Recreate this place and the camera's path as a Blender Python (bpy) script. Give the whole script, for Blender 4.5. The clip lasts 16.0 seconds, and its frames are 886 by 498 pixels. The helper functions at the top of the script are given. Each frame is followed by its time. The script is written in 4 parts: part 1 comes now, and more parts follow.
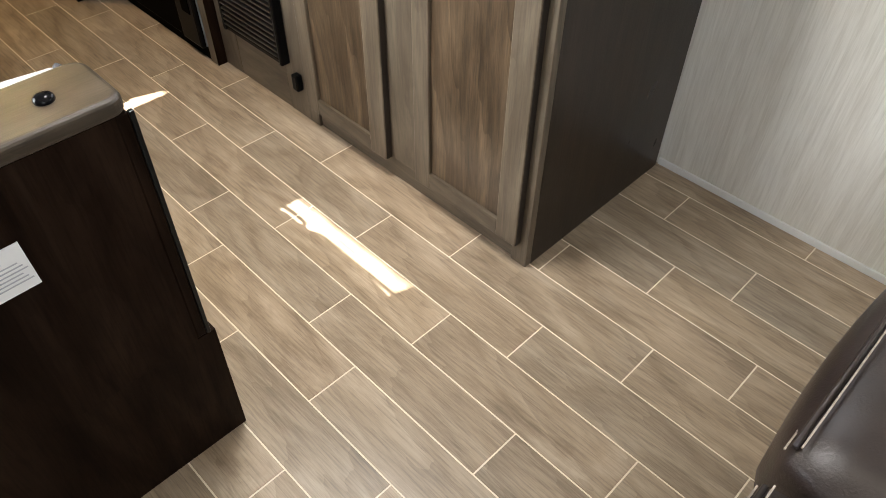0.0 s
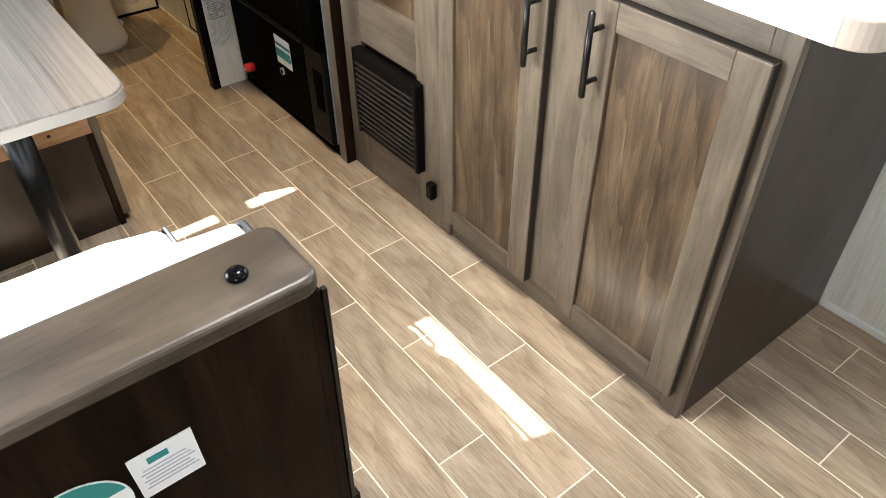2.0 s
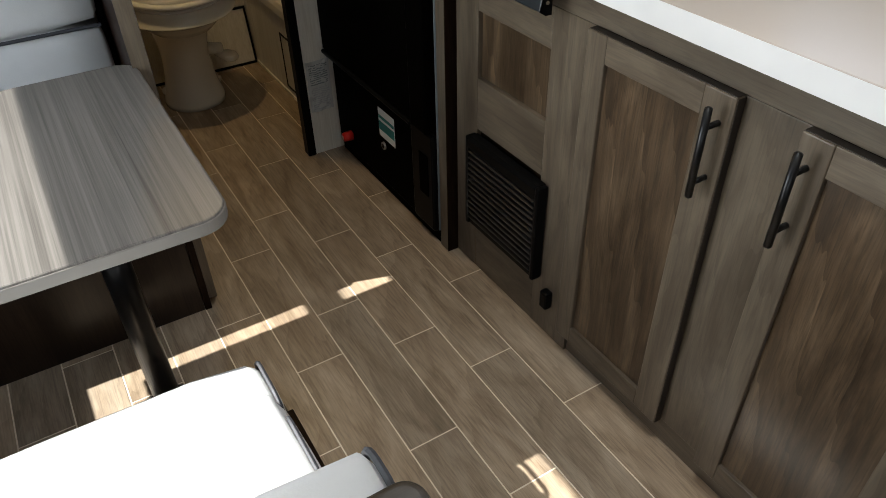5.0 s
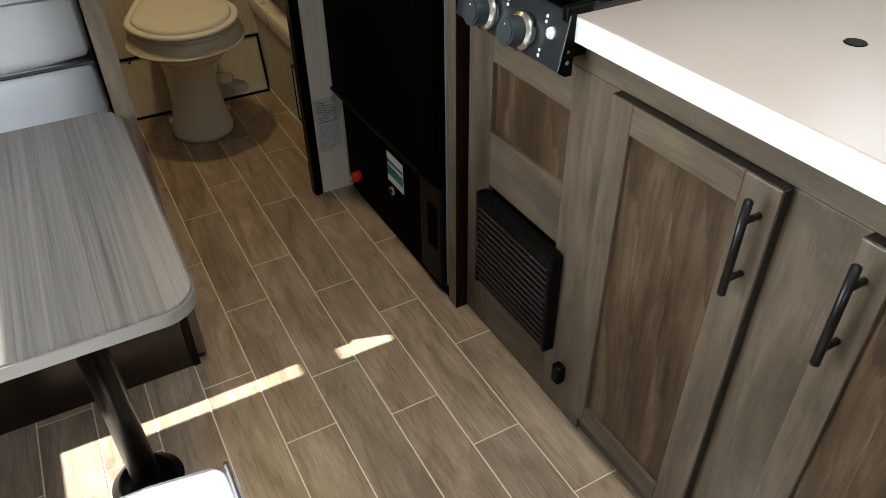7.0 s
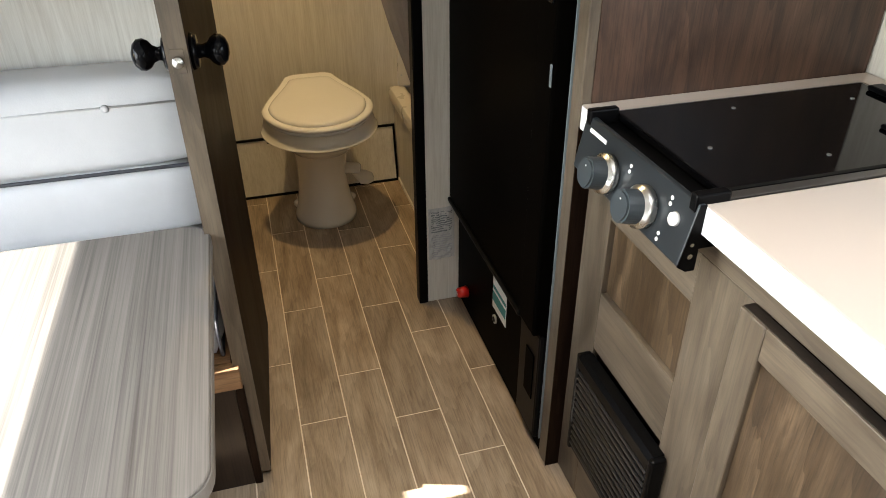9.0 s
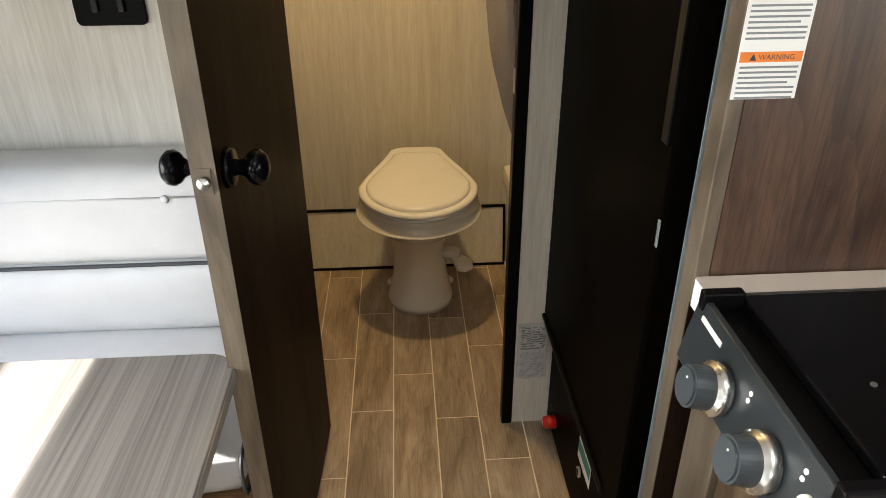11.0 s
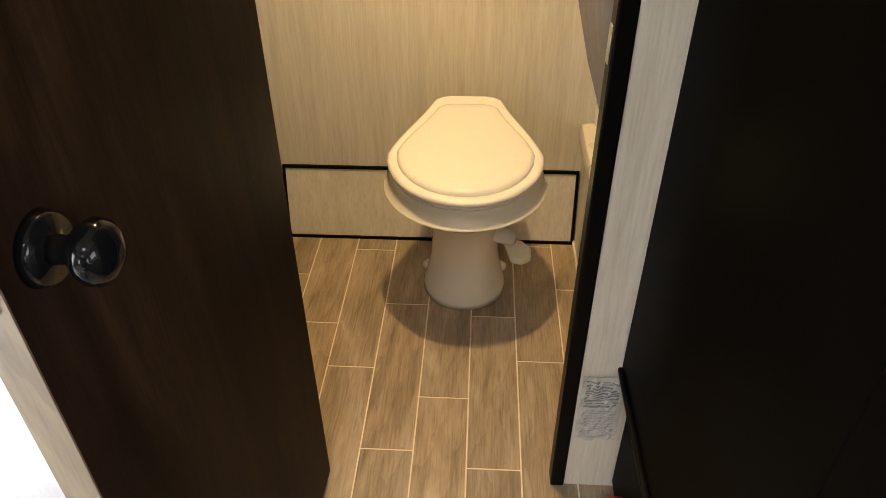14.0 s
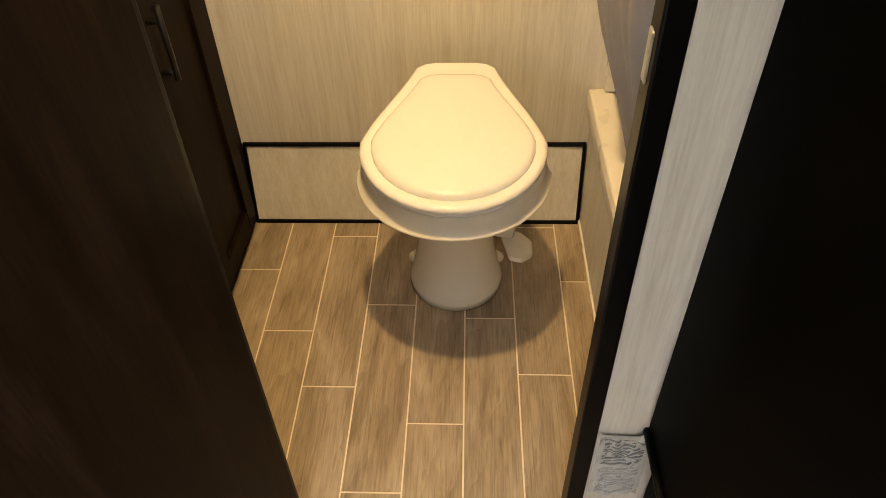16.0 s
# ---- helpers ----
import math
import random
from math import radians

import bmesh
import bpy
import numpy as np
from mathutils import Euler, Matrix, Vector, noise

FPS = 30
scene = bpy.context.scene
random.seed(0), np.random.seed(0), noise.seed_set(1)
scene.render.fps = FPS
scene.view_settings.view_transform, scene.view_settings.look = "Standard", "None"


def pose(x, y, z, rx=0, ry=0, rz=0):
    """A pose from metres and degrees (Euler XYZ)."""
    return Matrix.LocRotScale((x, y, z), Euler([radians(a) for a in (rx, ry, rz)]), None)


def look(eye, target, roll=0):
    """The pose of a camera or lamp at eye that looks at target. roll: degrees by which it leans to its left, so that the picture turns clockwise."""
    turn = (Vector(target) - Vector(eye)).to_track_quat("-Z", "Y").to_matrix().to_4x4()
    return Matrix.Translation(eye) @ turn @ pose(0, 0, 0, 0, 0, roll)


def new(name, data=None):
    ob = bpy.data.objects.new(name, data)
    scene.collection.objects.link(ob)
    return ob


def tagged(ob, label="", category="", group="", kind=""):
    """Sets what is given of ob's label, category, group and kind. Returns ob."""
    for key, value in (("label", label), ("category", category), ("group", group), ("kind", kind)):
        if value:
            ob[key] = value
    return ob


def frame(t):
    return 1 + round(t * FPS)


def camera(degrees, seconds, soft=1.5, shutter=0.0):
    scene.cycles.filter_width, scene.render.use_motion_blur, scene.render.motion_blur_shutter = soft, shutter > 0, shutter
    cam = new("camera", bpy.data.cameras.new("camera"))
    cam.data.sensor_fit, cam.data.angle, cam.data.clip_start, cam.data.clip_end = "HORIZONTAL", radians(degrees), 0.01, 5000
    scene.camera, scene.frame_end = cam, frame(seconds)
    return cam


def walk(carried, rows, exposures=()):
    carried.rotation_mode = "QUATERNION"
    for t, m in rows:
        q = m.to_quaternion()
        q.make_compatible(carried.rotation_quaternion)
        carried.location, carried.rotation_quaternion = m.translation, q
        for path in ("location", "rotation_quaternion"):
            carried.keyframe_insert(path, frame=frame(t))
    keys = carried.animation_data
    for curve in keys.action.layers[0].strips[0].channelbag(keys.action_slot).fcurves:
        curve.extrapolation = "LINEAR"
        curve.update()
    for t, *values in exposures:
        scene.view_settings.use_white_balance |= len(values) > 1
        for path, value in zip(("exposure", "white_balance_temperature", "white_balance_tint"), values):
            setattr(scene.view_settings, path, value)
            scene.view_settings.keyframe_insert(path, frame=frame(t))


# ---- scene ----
cam = camera(63.8, 16.0, soft=0.9)
PATH = [
    (0, (0.657, -0.955, 1.226), (-0.321, 0.034, -0.211), 0.7),
    (0.5, (0.648, -0.955, 1.232), (-0.425, -0.023, -0.175), -0.3),
    (1, (0.577, -0.954, 1.236), (-0.547, -0.036, -0.14), -0.6),
    (1.5, (0.493, -0.949, 1.252), (-0.667, -0.024, -0.09), -0.4),
    (2, (0.417, -0.95, 1.26), (-0.784, -0.032, -0.049), -0.6),
    (2.5, (0.358, -0.952, 1.266), (-0.862, -0.04, -0.031), -0.3),
    (3, (0.307, -0.958, 1.266), (-0.969, -0.069, 0.008), -0.9),
    (3.5, (0.284, -0.958, 1.276), (-1.006, -0.063, 0.037), -0.4),
    (4, (0.251, -0.945, 1.274), (-1.035, -0.064, 0.021), -0.1),
    (4.5, (0.192, -0.918, 1.278), (-1.124, -0.063, 0.039), -0.5),
    (5, (0.121, -0.878, 1.281), (-1.227, -0.081, 0.037), -1.4),
    (7.5, (-0.047, -0.725, 1.294), (-1.477, -0.004, 0.097), -0.5),
    (8, (-0.097, -0.678, 1.306), (-1.588, -0.059, 0.125), -0.2),
    (8.5, (-0.15, -0.619, 1.324), (-1.724, -0.107, 0.203), -0.8),
    (9, (-0.192, -0.589, 1.345), (-1.824, -0.139, 0.28), -0.5),
    (9.5, (-0.22, -0.558, 1.366), (-1.92, -0.152, 0.396), -0.8),
    (10, (-0.282, -0.515, 1.382), (-2.042, -0.182, 0.492), -0.9),
    (10.2, (-0.321, -0.492, 1.388), (-2.09, -0.228, 0.493), -1.4),
    (12.5, (-0.773, -0.355, 1.367), (-2.478, -0.394, 0.322), 1.3),
    (13, (-0.867, -0.342, 1.349), (-2.529, -0.419, 0.239), 0.0),
    (13.5, (-0.931, -0.339, 1.319), (-2.565, -0.451, 0.171), -0.7),
    (14, (-1.036, -0.352, 1.311), (-2.635, -0.443, 0.114), -0.3),
    (14.5, (-1.15, -0.361, 1.302), (-2.714, -0.438, 0.058), -1.0),
    (15, (-1.248, -0.341, 1.303), (-2.772, -0.442, 0.013), -2.1),
    (15.5, (-1.299, -0.336, 1.296), (-2.801, -0.434, -0.021), -2.1),
    (16, (-1.357, -0.348, 1.292), (-2.811, -0.423, -0.08), -1.7),
]
EXPOSURES = [(0, 2.95, 6800, 10), (2, 3.39, 6600, 10), (3.5, 2.75, 6500, 8), (4, 2.35, 6500, 8), (5, 1.6, 6450, 8), (7.5, 2.35, 6450, 8), (9, 2.89, 6700, 10),
             (12.5, 2.99, 7000, 11), (13.5, 3.62, 7000, 11), (15, 3.98, 7000, 11), (16, 4.01, 7000, 11)]
walk(cam, [(t, look(eye, target, roll)) for t, eye, target, roll in PATH], EXPOSURES)

# ---- world, sun, lamps ----
SUN_WAY = Vector((0.33, 1.02, -1.0)).normalized()
world = bpy.data.worlds.new("sky")
scene.world = world
world.use_nodes = True
wn = world.node_tree.nodes
sky = wn.new("ShaderNodeTexSky")
sky.sky_type, sky.sun_disc = "NISHITA", False
sky.sun_elevation = math.asin(-SUN_WAY.z)
sky.sun_rotation = math.atan2(-SUN_WAY.x, -SUN_WAY.y)
world.node_tree.links.new(sky.outputs[0], wn["Background"].inputs[0])
wn["Background"].inputs[1].default_value = 0.1


def lamp(name, kind, place, target, power, colour, size=(0.1, 0.1), angle=0.5, spread=180):
    data = bpy.data.lights.new(name, kind)
    data.energy, data.color = power, colour
    if kind == "AREA":
        data.shape, data.size, data.size_y, data.spread = "RECTANGLE", size[0], size[1], radians(spread)
    elif kind == "SUN":
        data.angle = radians(angle)
    else:
        data.shadow_soft_size = size[0]
    ob = new(name, data)
    ob.matrix_world = look(place, target)
    return ob


lamp("sun", "SUN", (0, -6, 6), Vector((0, -6, 6)) + SUN_WAY, 5.0, (1.0, 0.985, 0.955))
# sky light in the dinette window opening
lamp("dinette_window_light", "AREA", (-0.95, -1.57, 0.99), (-0.72, -0.1, 0.1), 2.7, (0.88, 0.94, 1.0), (0.75, 0.72), spread=145)
# fill lamps in unseen galley and front openings, added to stand for daylight
lamp("galley_fill_light", "AREA", (-0.4, 0.53, 1.35), (-0.4, -1, 1.0), 0.72, (0.92, 0.96, 1.0), (0.8, 0.4))
lamp("front_fill_light", "AREA", (1.3, 0.50, 1.3), (0.9, -1, 0.6), 0.66, (0.9, 0.95, 1.0), (0.8, 0.5))
lamp("front_fill_light", "AREA", (1.15, -1.57, 1.2), (0.1, 0, 0.5), 1.35, (0.9, 0.95, 1.0), (0.8, 0.6))
# overhead lights; only the bath lamp is inferred, from the toilet's shadow
# unseen daylight fill over the aisle, added to brighten the floor
lamp("aisle_fill_light", "AREA", (-0.35, -0.42, 1.955), (-0.35, -0.42, 0), 1.35, (0.97, 0.98, 1.0), (0.34, 0.34), spread=105)
# weak warm fill near the sofa, from an added lamp
lamp("front_ceiling_fill", "AREA", (0.6, -0.5, 1.93), (0.6, -0.5, 0), 0.22, (1.0, 0.9, 0.76), (0.3, 0.12))
lamp("bath_lamp_light", "AREA", (-2.246, -0.46, 1.93), (-2.246, -0.46, 0), 1.42, (1.0, 0.71, 0.345), (0.07, 0.07))


# ---- materials ----
def material(name):
    m = bpy.data.materials.new(name)
    m.use_nodes = True
    n = m.node_tree.nodes
    return m, n, m.node_tree.links, n["Principled BSDF"]


def coords(n, l, scale, which="Object"):
    tc, mp = n.new("ShaderNodeTexCoord"), n.new("ShaderNodeMapping")
    mp.inputs["Scale"].default_value = scale
    l.new(tc.outputs[which], mp.inputs["Vector"])
    return mp.outputs[0]


def noise_tex(n, l, vec, scale, detail=4, rough=0.6, distort=0.0):
    t = n.new("ShaderNodeTexNoise")
    t.inputs["Scale"].default_value, t.inputs["Detail"].default_value = scale, detail
    t.inputs["Roughness"].default_value, t.inputs["Distortion"].default_value = rough, distort
    l.new(vec, t.inputs["Vector"])
    return t.outputs["Fac"]


def ramp(n, l, fac, stops):
    r = n.new("ShaderNodeValToRGB")
    while len(r.color_ramp.elements) < len(stops):
        r.color_ramp.elements.new(0.5)
    for e, (p, c) in zip(r.color_ramp.elements, stops):
        e.position, e.color = p, (*c, 1)
    l.new(fac, r.inputs["Fac"])
    return r.outputs["Color"]


def mixed(n, l, fac, a, b, mode="MIX"):
    x = n.new("ShaderNodeMix")
    x.data_type, x.blend_type = "RGBA", mode
    for sock, v in ((x.inputs[0], fac), (x.inputs[6], a), (x.inputs[7], b)):
        if isinstance(v, (int, float)):
            sock.default_value = v
        elif isinstance(v, tuple):
            sock.default_value = (*v, 1)
        else:
            l.new(v, sock)
    return x.outputs[2]


def bumped(n, l, b, height, strength, distance=0.001):
    u = n.new("ShaderNodeBump")
    u.inputs["Strength"].default_value, u.inputs["Distance"].default_value = strength, distance
    l.new(height, u.inputs["Height"])
    l.new(u.outputs[0], b.inputs["Normal"])


def wood(name, dark, mid, light, along, rough=0.45, figure=1.0, shift=False, grain=0.4, pore=0.4, swirl=1.6, lines=0.35, blotch=0.3):
    """Wood with its grain along x, y or z; figure: scale of the growth rings; lines: strength of the flame figure;
    blotch: uneven tone, with mottled sheen put into the colour.
    """
    m, n, l, b = material(name)
    axis = "xyz".index(along)
    shove = None
    if shift:
        info, mul = n.new("ShaderNodeObjectInfo"), n.new("ShaderNodeMath")
        mul.operation, mul.inputs[1].default_value = "MULTIPLY", 37.0
        l.new(info.outputs["Random"], mul.inputs[0])
        shove = mul.outputs[0]

    def space(stretch):
        s = [1.0, 1.0, 1.0]
        s[axis] = stretch
        vec = coords(n, l, tuple(s))
        if shove is None:
            return vec
        add = n.new("ShaderNodeVectorMath")
        l.new(vec, add.inputs[0])
        l.new(shove, add.inputs[1])
        return add.outputs[0]
    near, mid_space, far = space(0.26 if shift else 0.16), space(0.09), space(0.03)
    rings = noise_tex(n, l, near, 11 * figure, 4, 0.6, swirl)
    fine = noise_tex(n, l, mid_space, 170, 5, 0.7)
    mottle = noise_tex(n, l, space(0.45), 7, 3, 0.6, 0.8)
    pores = noise_tex(n, l, far, 300, 3, 0.6)
    dashes = noise_tex(n, l, mid_space, 95, 2, 0.5, 0.4)
    wave = n.new("ShaderNodeTexWave")
    wave.wave_type, wave.bands_direction, wave.wave_profile = "BANDS", "DIAGONAL", "SAW"
    for key, v in (("Scale", 9.0 * figure), ("Distortion", 9.0), ("Detail", 3.0), ("Detail Scale", 1.3), ("Detail Roughness", 0.55)):
        wave.inputs[key].default_value = v
    l.new(near, wave.inputs["Vector"])
    base = ramp(n, l, rings, [(0.30, dark), (0.5, mid), (0.72, light)])
    col = mixed(n, l, grain, base, ramp(n, l, fine, [(0.36, tuple(c * 0.45 for c in dark)), (0.56, light)]), "SOFT_LIGHT")
    col = mixed(n, l, lines, col, ramp(n, l, wave.outputs["Fac"], [(0.0, (0.5, 0.47, 0.44)), (0.3, (0.86, 0.85, 0.84)), (0.8, (1, 1, 1))]), "MULTIPLY")
    # uneven tone; mottled sheen is painted in with it
    col = mixed(n, l, blotch, col, ramp(n, l, mottle, [(0.28, (0.2, 0.19, 0.18)), (0.72, (0.8, 0.8, 0.8))]), "OVERLAY")
    col = mixed(n, l, pore, col, ramp(n, l, pores, [(0.36, (0.3, 0.28, 0.27)), (0.52, (1, 1, 1))]), "MULTIPLY")
    col = mixed(n, l, pore, col, ramp(n, l, dashes, [(0.30, (0.4, 0.37, 0.35)), (0.38, (1, 1, 1))]), "MULTIPLY")
    if shift:
        tint = ramp(n, l, info.outputs["Random"], [(0.0, (0.40, 0.41, 0.42)), (0.35, (0.5, 0.48, 0.46)), (0.7, (0.47, 0.47, 0.47)), (1.0, (0.57, 0.54, 0.5))])
        col = mixed(n, l, 0.75, col, tint, "OVERLAY")
    l.new(col, b.inputs["Base Color"])
    rr = n.new("ShaderNodeMapRange")
    rr.inputs[3].default_value, rr.inputs[4].default_value = rough - 0.1, rough + 0.1
    l.new(mottle, rr.inputs[0])
    l.new(rr.outputs[0], b.inputs["Roughness"])
    bumped(n, l, b, fine, 0.3, 0.0007)
    return m


def plain(name, colour, rough, metal=0.0, wear=0.06, bump=0.0, scale=30, coat=0.0, spec=0.5):
    m, n, l, b = material(name)
    vec = coords(n, l, (1, 1, 1))
    big, small = noise_tex(n, l, vec, scale * 0.15, 3), noise_tex(n, l, vec, scale * 4, 3)
    lo, hi = tuple(c * (1 - wear) for c in colour), tuple(min(1, c * (1 + wear)) for c in colour)
    l.new(ramp(n, l, big, [(0.3, lo), (0.7, hi)]), b.inputs["Base Color"])
    rr = n.new("ShaderNodeMapRange")
    rr.inputs[3].default_value, rr.inputs[4].default_value = max(0.02, rough - 0.06), rough + 0.06
    l.new(big, rr.inputs[0])
    l.new(rr.outputs[0], b.inputs["Roughness"])
    b.inputs["Metallic"].default_value = metal
    b.inputs["Coat Weight"].default_value = coat
    b.inputs["Specular IOR Level"].default_value = spec
    if bump:
        bumped(n, l, b, small, bump, 0.001)
    return m


def streaked(name, lo, hi, rough=0.6, axis="z", stretch=0.045):
    """Wall panel vinyl with fine broken streaks."""
    m, n, l, b = material(name)
    s = [1.0, 1.0, 1.0]
    s["xyz".index(axis)] = stretch
    vec = coords(n, l, tuple(s))
    a, c = noise_tex(n, l, vec, 210, 4, 0.7), noise_tex(n, l, vec, 45, 3, 0.6)
    col = mixed(n, l, 0.5, ramp(n, l, a, [(0.34, lo), (0.6, hi)]), ramp(n, l, c, [(0.3, lo), (0.7, hi)]))
    l.new(col, b.inputs["Base Color"])
    b.inputs["Roughness"].default_value = rough
    bumped(n, l, b, a, 0.2, 0.0005)
    return m


M_STILE = wood("greyed_walnut_upright", (0.09, 0.069, 0.047), (0.138, 0.109, 0.077), (0.194, 0.158, 0.116), "z", 0.42, 0.9, False, 0.32, 0.22, 2.4)
M_RAIL = wood("greyed_walnut_level", (0.09, 0.069, 0.047), (0.138, 0.109, 0.077), (0.194, 0.158, 0.116), "x", 0.42, 0.9, False, 0.32, 0.22, 2.4)
M_PANEL = wood("warm_walnut_panel", (0.066, 0.045, 0.027), (0.13, 0.093, 0.058), (0.215, 0.159, 0.104), "z", 0.32, 0.85, False, 0.55, 0.4, 2.6, 0.8, 0.55)
M_DOOREDGE = wood("dark_walnut_edge", (0.02, 0.013, 0.009), (0.034, 0.024, 0.017), (0.05, 0.037, 0.027), "z", 0.5)
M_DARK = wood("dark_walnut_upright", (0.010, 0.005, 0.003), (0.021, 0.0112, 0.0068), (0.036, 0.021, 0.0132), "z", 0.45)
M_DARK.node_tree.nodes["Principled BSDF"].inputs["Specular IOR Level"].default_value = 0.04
M_SPLASH = wood("dark_walnut_wall", (0.056, 0.029, 0.0175), (0.104, 0.059, 0.037), (0.16, 0.099, 0.065), "z", 0.4, 0.8, False, 0.5, 0.4, 2.0, 0.6, 0.5)
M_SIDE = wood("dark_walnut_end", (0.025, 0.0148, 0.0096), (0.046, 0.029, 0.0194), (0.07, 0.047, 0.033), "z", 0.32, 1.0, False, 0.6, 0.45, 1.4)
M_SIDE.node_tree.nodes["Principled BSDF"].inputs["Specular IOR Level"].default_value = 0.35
M_CAP = wood("weathered_walnut_cap", (0.036, 0.028, 0.019), (0.074, 0.058, 0.041), (0.125, 0.1, 0.074), "y", 0.38, 0.6, False, 0.4, 0.3, 3.0, 0.5, 0.7)
M_PLY = wood("raw_plywood", (0.23, 0.13, 0.06), (0.34, 0.2, 0.1), (0.42, 0.27, 0.15), "y", 0.6)
M_PLANK = wood("floor_plank", (0.27, 0.213, 0.153), (0.39, 0.318, 0.24), (0.49, 0.412, 0.325), "x", 0.36, 0.75, True, 0.45, 0.28, 1.8, 0.34, 0.22)
M_TABLE = streaked("grey_laminate", (0.054, 0.048, 0.042), (0.175, 0.161, 0.144), 0.36, "x", 0.009)
M_EDGE = plain("grey_edge_band", (0.2, 0.185, 0.165), 0.4)
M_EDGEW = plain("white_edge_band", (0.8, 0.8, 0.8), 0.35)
M_GROUT = plain("cream_joint", (0.78, 0.68, 0.54), 0.5, 0, 0.05)
M_WALL = streaked("wall_vinyl", (0.55, 0.51, 0.44), (0.74, 0.71, 0.64))
M_WALLW = plain("white_wall", (0.72, 0.71, 0.68), 0.6, 0, 0.03, 0.1)
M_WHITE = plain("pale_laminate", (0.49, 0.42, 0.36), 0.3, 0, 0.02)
M_CERAMIC = plain("bone_ceramic", (0.78, 0.74, 0.65), 0.1, 0, 0.015, 0, 20, 0.3)
M_PLASTIC = plain("bone_plastic", (0.8, 0.79, 0.76), 0.2, 0, 0.015)
M_ABS = plain("white_tub_plastic", (0.74, 0.7, 0.62), 0.28, 0, 0.03)
M_BLACK = plain("black_plastic", (0.0024, 0.0024, 0.0026), 0.36, 0, 0.2, 0.05, 30, 0, 0.08)
M_GLOSS = plain("black_fridge_laminate", (0.0012, 0.001, 0.0008), 0.3, 0, 0.2, 0.03, 30, 0, 0.004)
M_GLASS = plain("black_glass", (0.002, 0.002, 0.0023), 0.06, 0, 0.2, 0, 30, 0, 0.16)
M_LOUVRE = plain("black_louvre_plastic", (0.008, 0.008, 0.0085), 0.38, 0, 0.2, 0.05, 30, 0, 0.45)
M_TRAY = plain("brown_grey_steel_tray", (0.05, 0.045, 0.04), 0.3, 0.3, 0.15)
M_YELLOW = plain("yellow_ink", (0.8, 0.62, 0.02), 0.5)
M_GREYBLUE = plain("grey_blue_metal", (0.2, 0.24, 0.26), 0.3, 0.4)
M_KNOBG = plain("slate_knob_plastic", (0.035, 0.044, 0.05), 0.4)
M_STEEL = plain("dark_coated_steel", (0.014, 0.018, 0.021), 0.36, 0.0, 0.2)
M_CHROME = plain("satin_chrome", (0.62, 0.62, 0.6), 0.28, 1.0, 0.05)
M_METAL = plain("black_metal", (0.005, 0.005, 0.0055), 0.3, 0.0, 0.2, 0, 30, 0, 0.35)
M_KNOB = plain("polished_black_metal", (0.003, 0.0032, 0.004), 0.1, 0.0, 0.2, 0, 30, 0, 0.13)
M_CLOTH = plain("pale_grey_vinyl", (0.59, 0.59, 0.585), 0.55, 0, 0.04, 0.35, 60)
M_PIPE = plain("charcoal_piping", (0.03, 0.03, 0.035), 0.6)
M_LEATHER = plain("brown_leather", (0.035, 0.025, 0.022), 0.34, 0, 0.25, 0.5, 60)
M_THREAD = plain("tan_thread", (0.42, 0.36, 0.3), 0.7)
M_PAPER = plain("white_paper", (0.78, 0.78, 0.76), 0.5, 0, 0.02)
M_FILM = plain("translucent_film", (0.5, 0.5, 0.48), 0.3, 0, 0.1, 0.4, 20)
M_INK = plain("grey_ink", (0.2, 0.22, 0.23), 0.6)
M_FAINT = plain("pale_ink", (0.42, 0.43, 0.44), 0.6)
M_TEAL = plain("teal_ink", (0.02, 0.22, 0.2), 0.5)
M_ORANGE = plain("orange_ink", (0.75, 0.2, 0.02), 0.5)
M_RED = plain("red_plastic", (0.5, 0.015, 0.012), 0.3)
M_CURTAIN = plain("grey_curtain_cloth", (0.3, 0.28, 0.28), 0.8, 0, 0.08, 0.4, 80)


# ---- building helpers ----
def thing(name, place, label, category, group="", kind=""):
    ob = new(name)
    ob.empty_display_size = 0.05
    ob.location = place
    return tagged(ob, label, category, group, kind)


def part(name, bm, mat, parent=None, label="", smooth=False):
    me = bpy.data.meshes.new(name)
    bmesh.ops.recalc_face_normals(bm, faces=bm.faces)
    bm.to_mesh(me)
    bm.free()
    me.materials.append(mat)
    if smooth:
        for f in me.polygons:
            f.use_smooth = True
    ob = new(name, me)
    if parent:
        ob.parent = parent
        at, up = Vector(), parent
        while up:
            at += up.location
            up = up.parent
        me.transform(Matrix.Translation(-at))
    return tagged(ob, label)


def structure(name, bm, mat, label="", category=""):
    return tagged(part(name, bm, mat), label, category, kind="structure")


def box(x0, x1, y0, y1, z0, z1, bevel=0.0, seg=2, bm=None):
    own = bmesh.new()
    bmesh.ops.create_cube(own, size=1)
    for v in own.verts:
        v.co = Vector(((x0 + x1) / 2 + v.co.x * (x1 - x0), (y0 + y1) / 2 + v.co.y * (y1 - y0), (z0 + z1) / 2 + v.co.z * (z1 - z0)))
    if bevel:
        bmesh.ops.bevel(own, geom=own.edges[:], offset=bevel, segments=seg, profile=0.5, affect="EDGES")
    return joined(bm, own)


def joined(bm, own):
    if bm is None:
        return own
    me = bpy.data.meshes.new("join")
    own.to_mesh(me)
    own.free()
    bm.from_mesh(me)
    bpy.data.meshes.remove(me)
    return bm


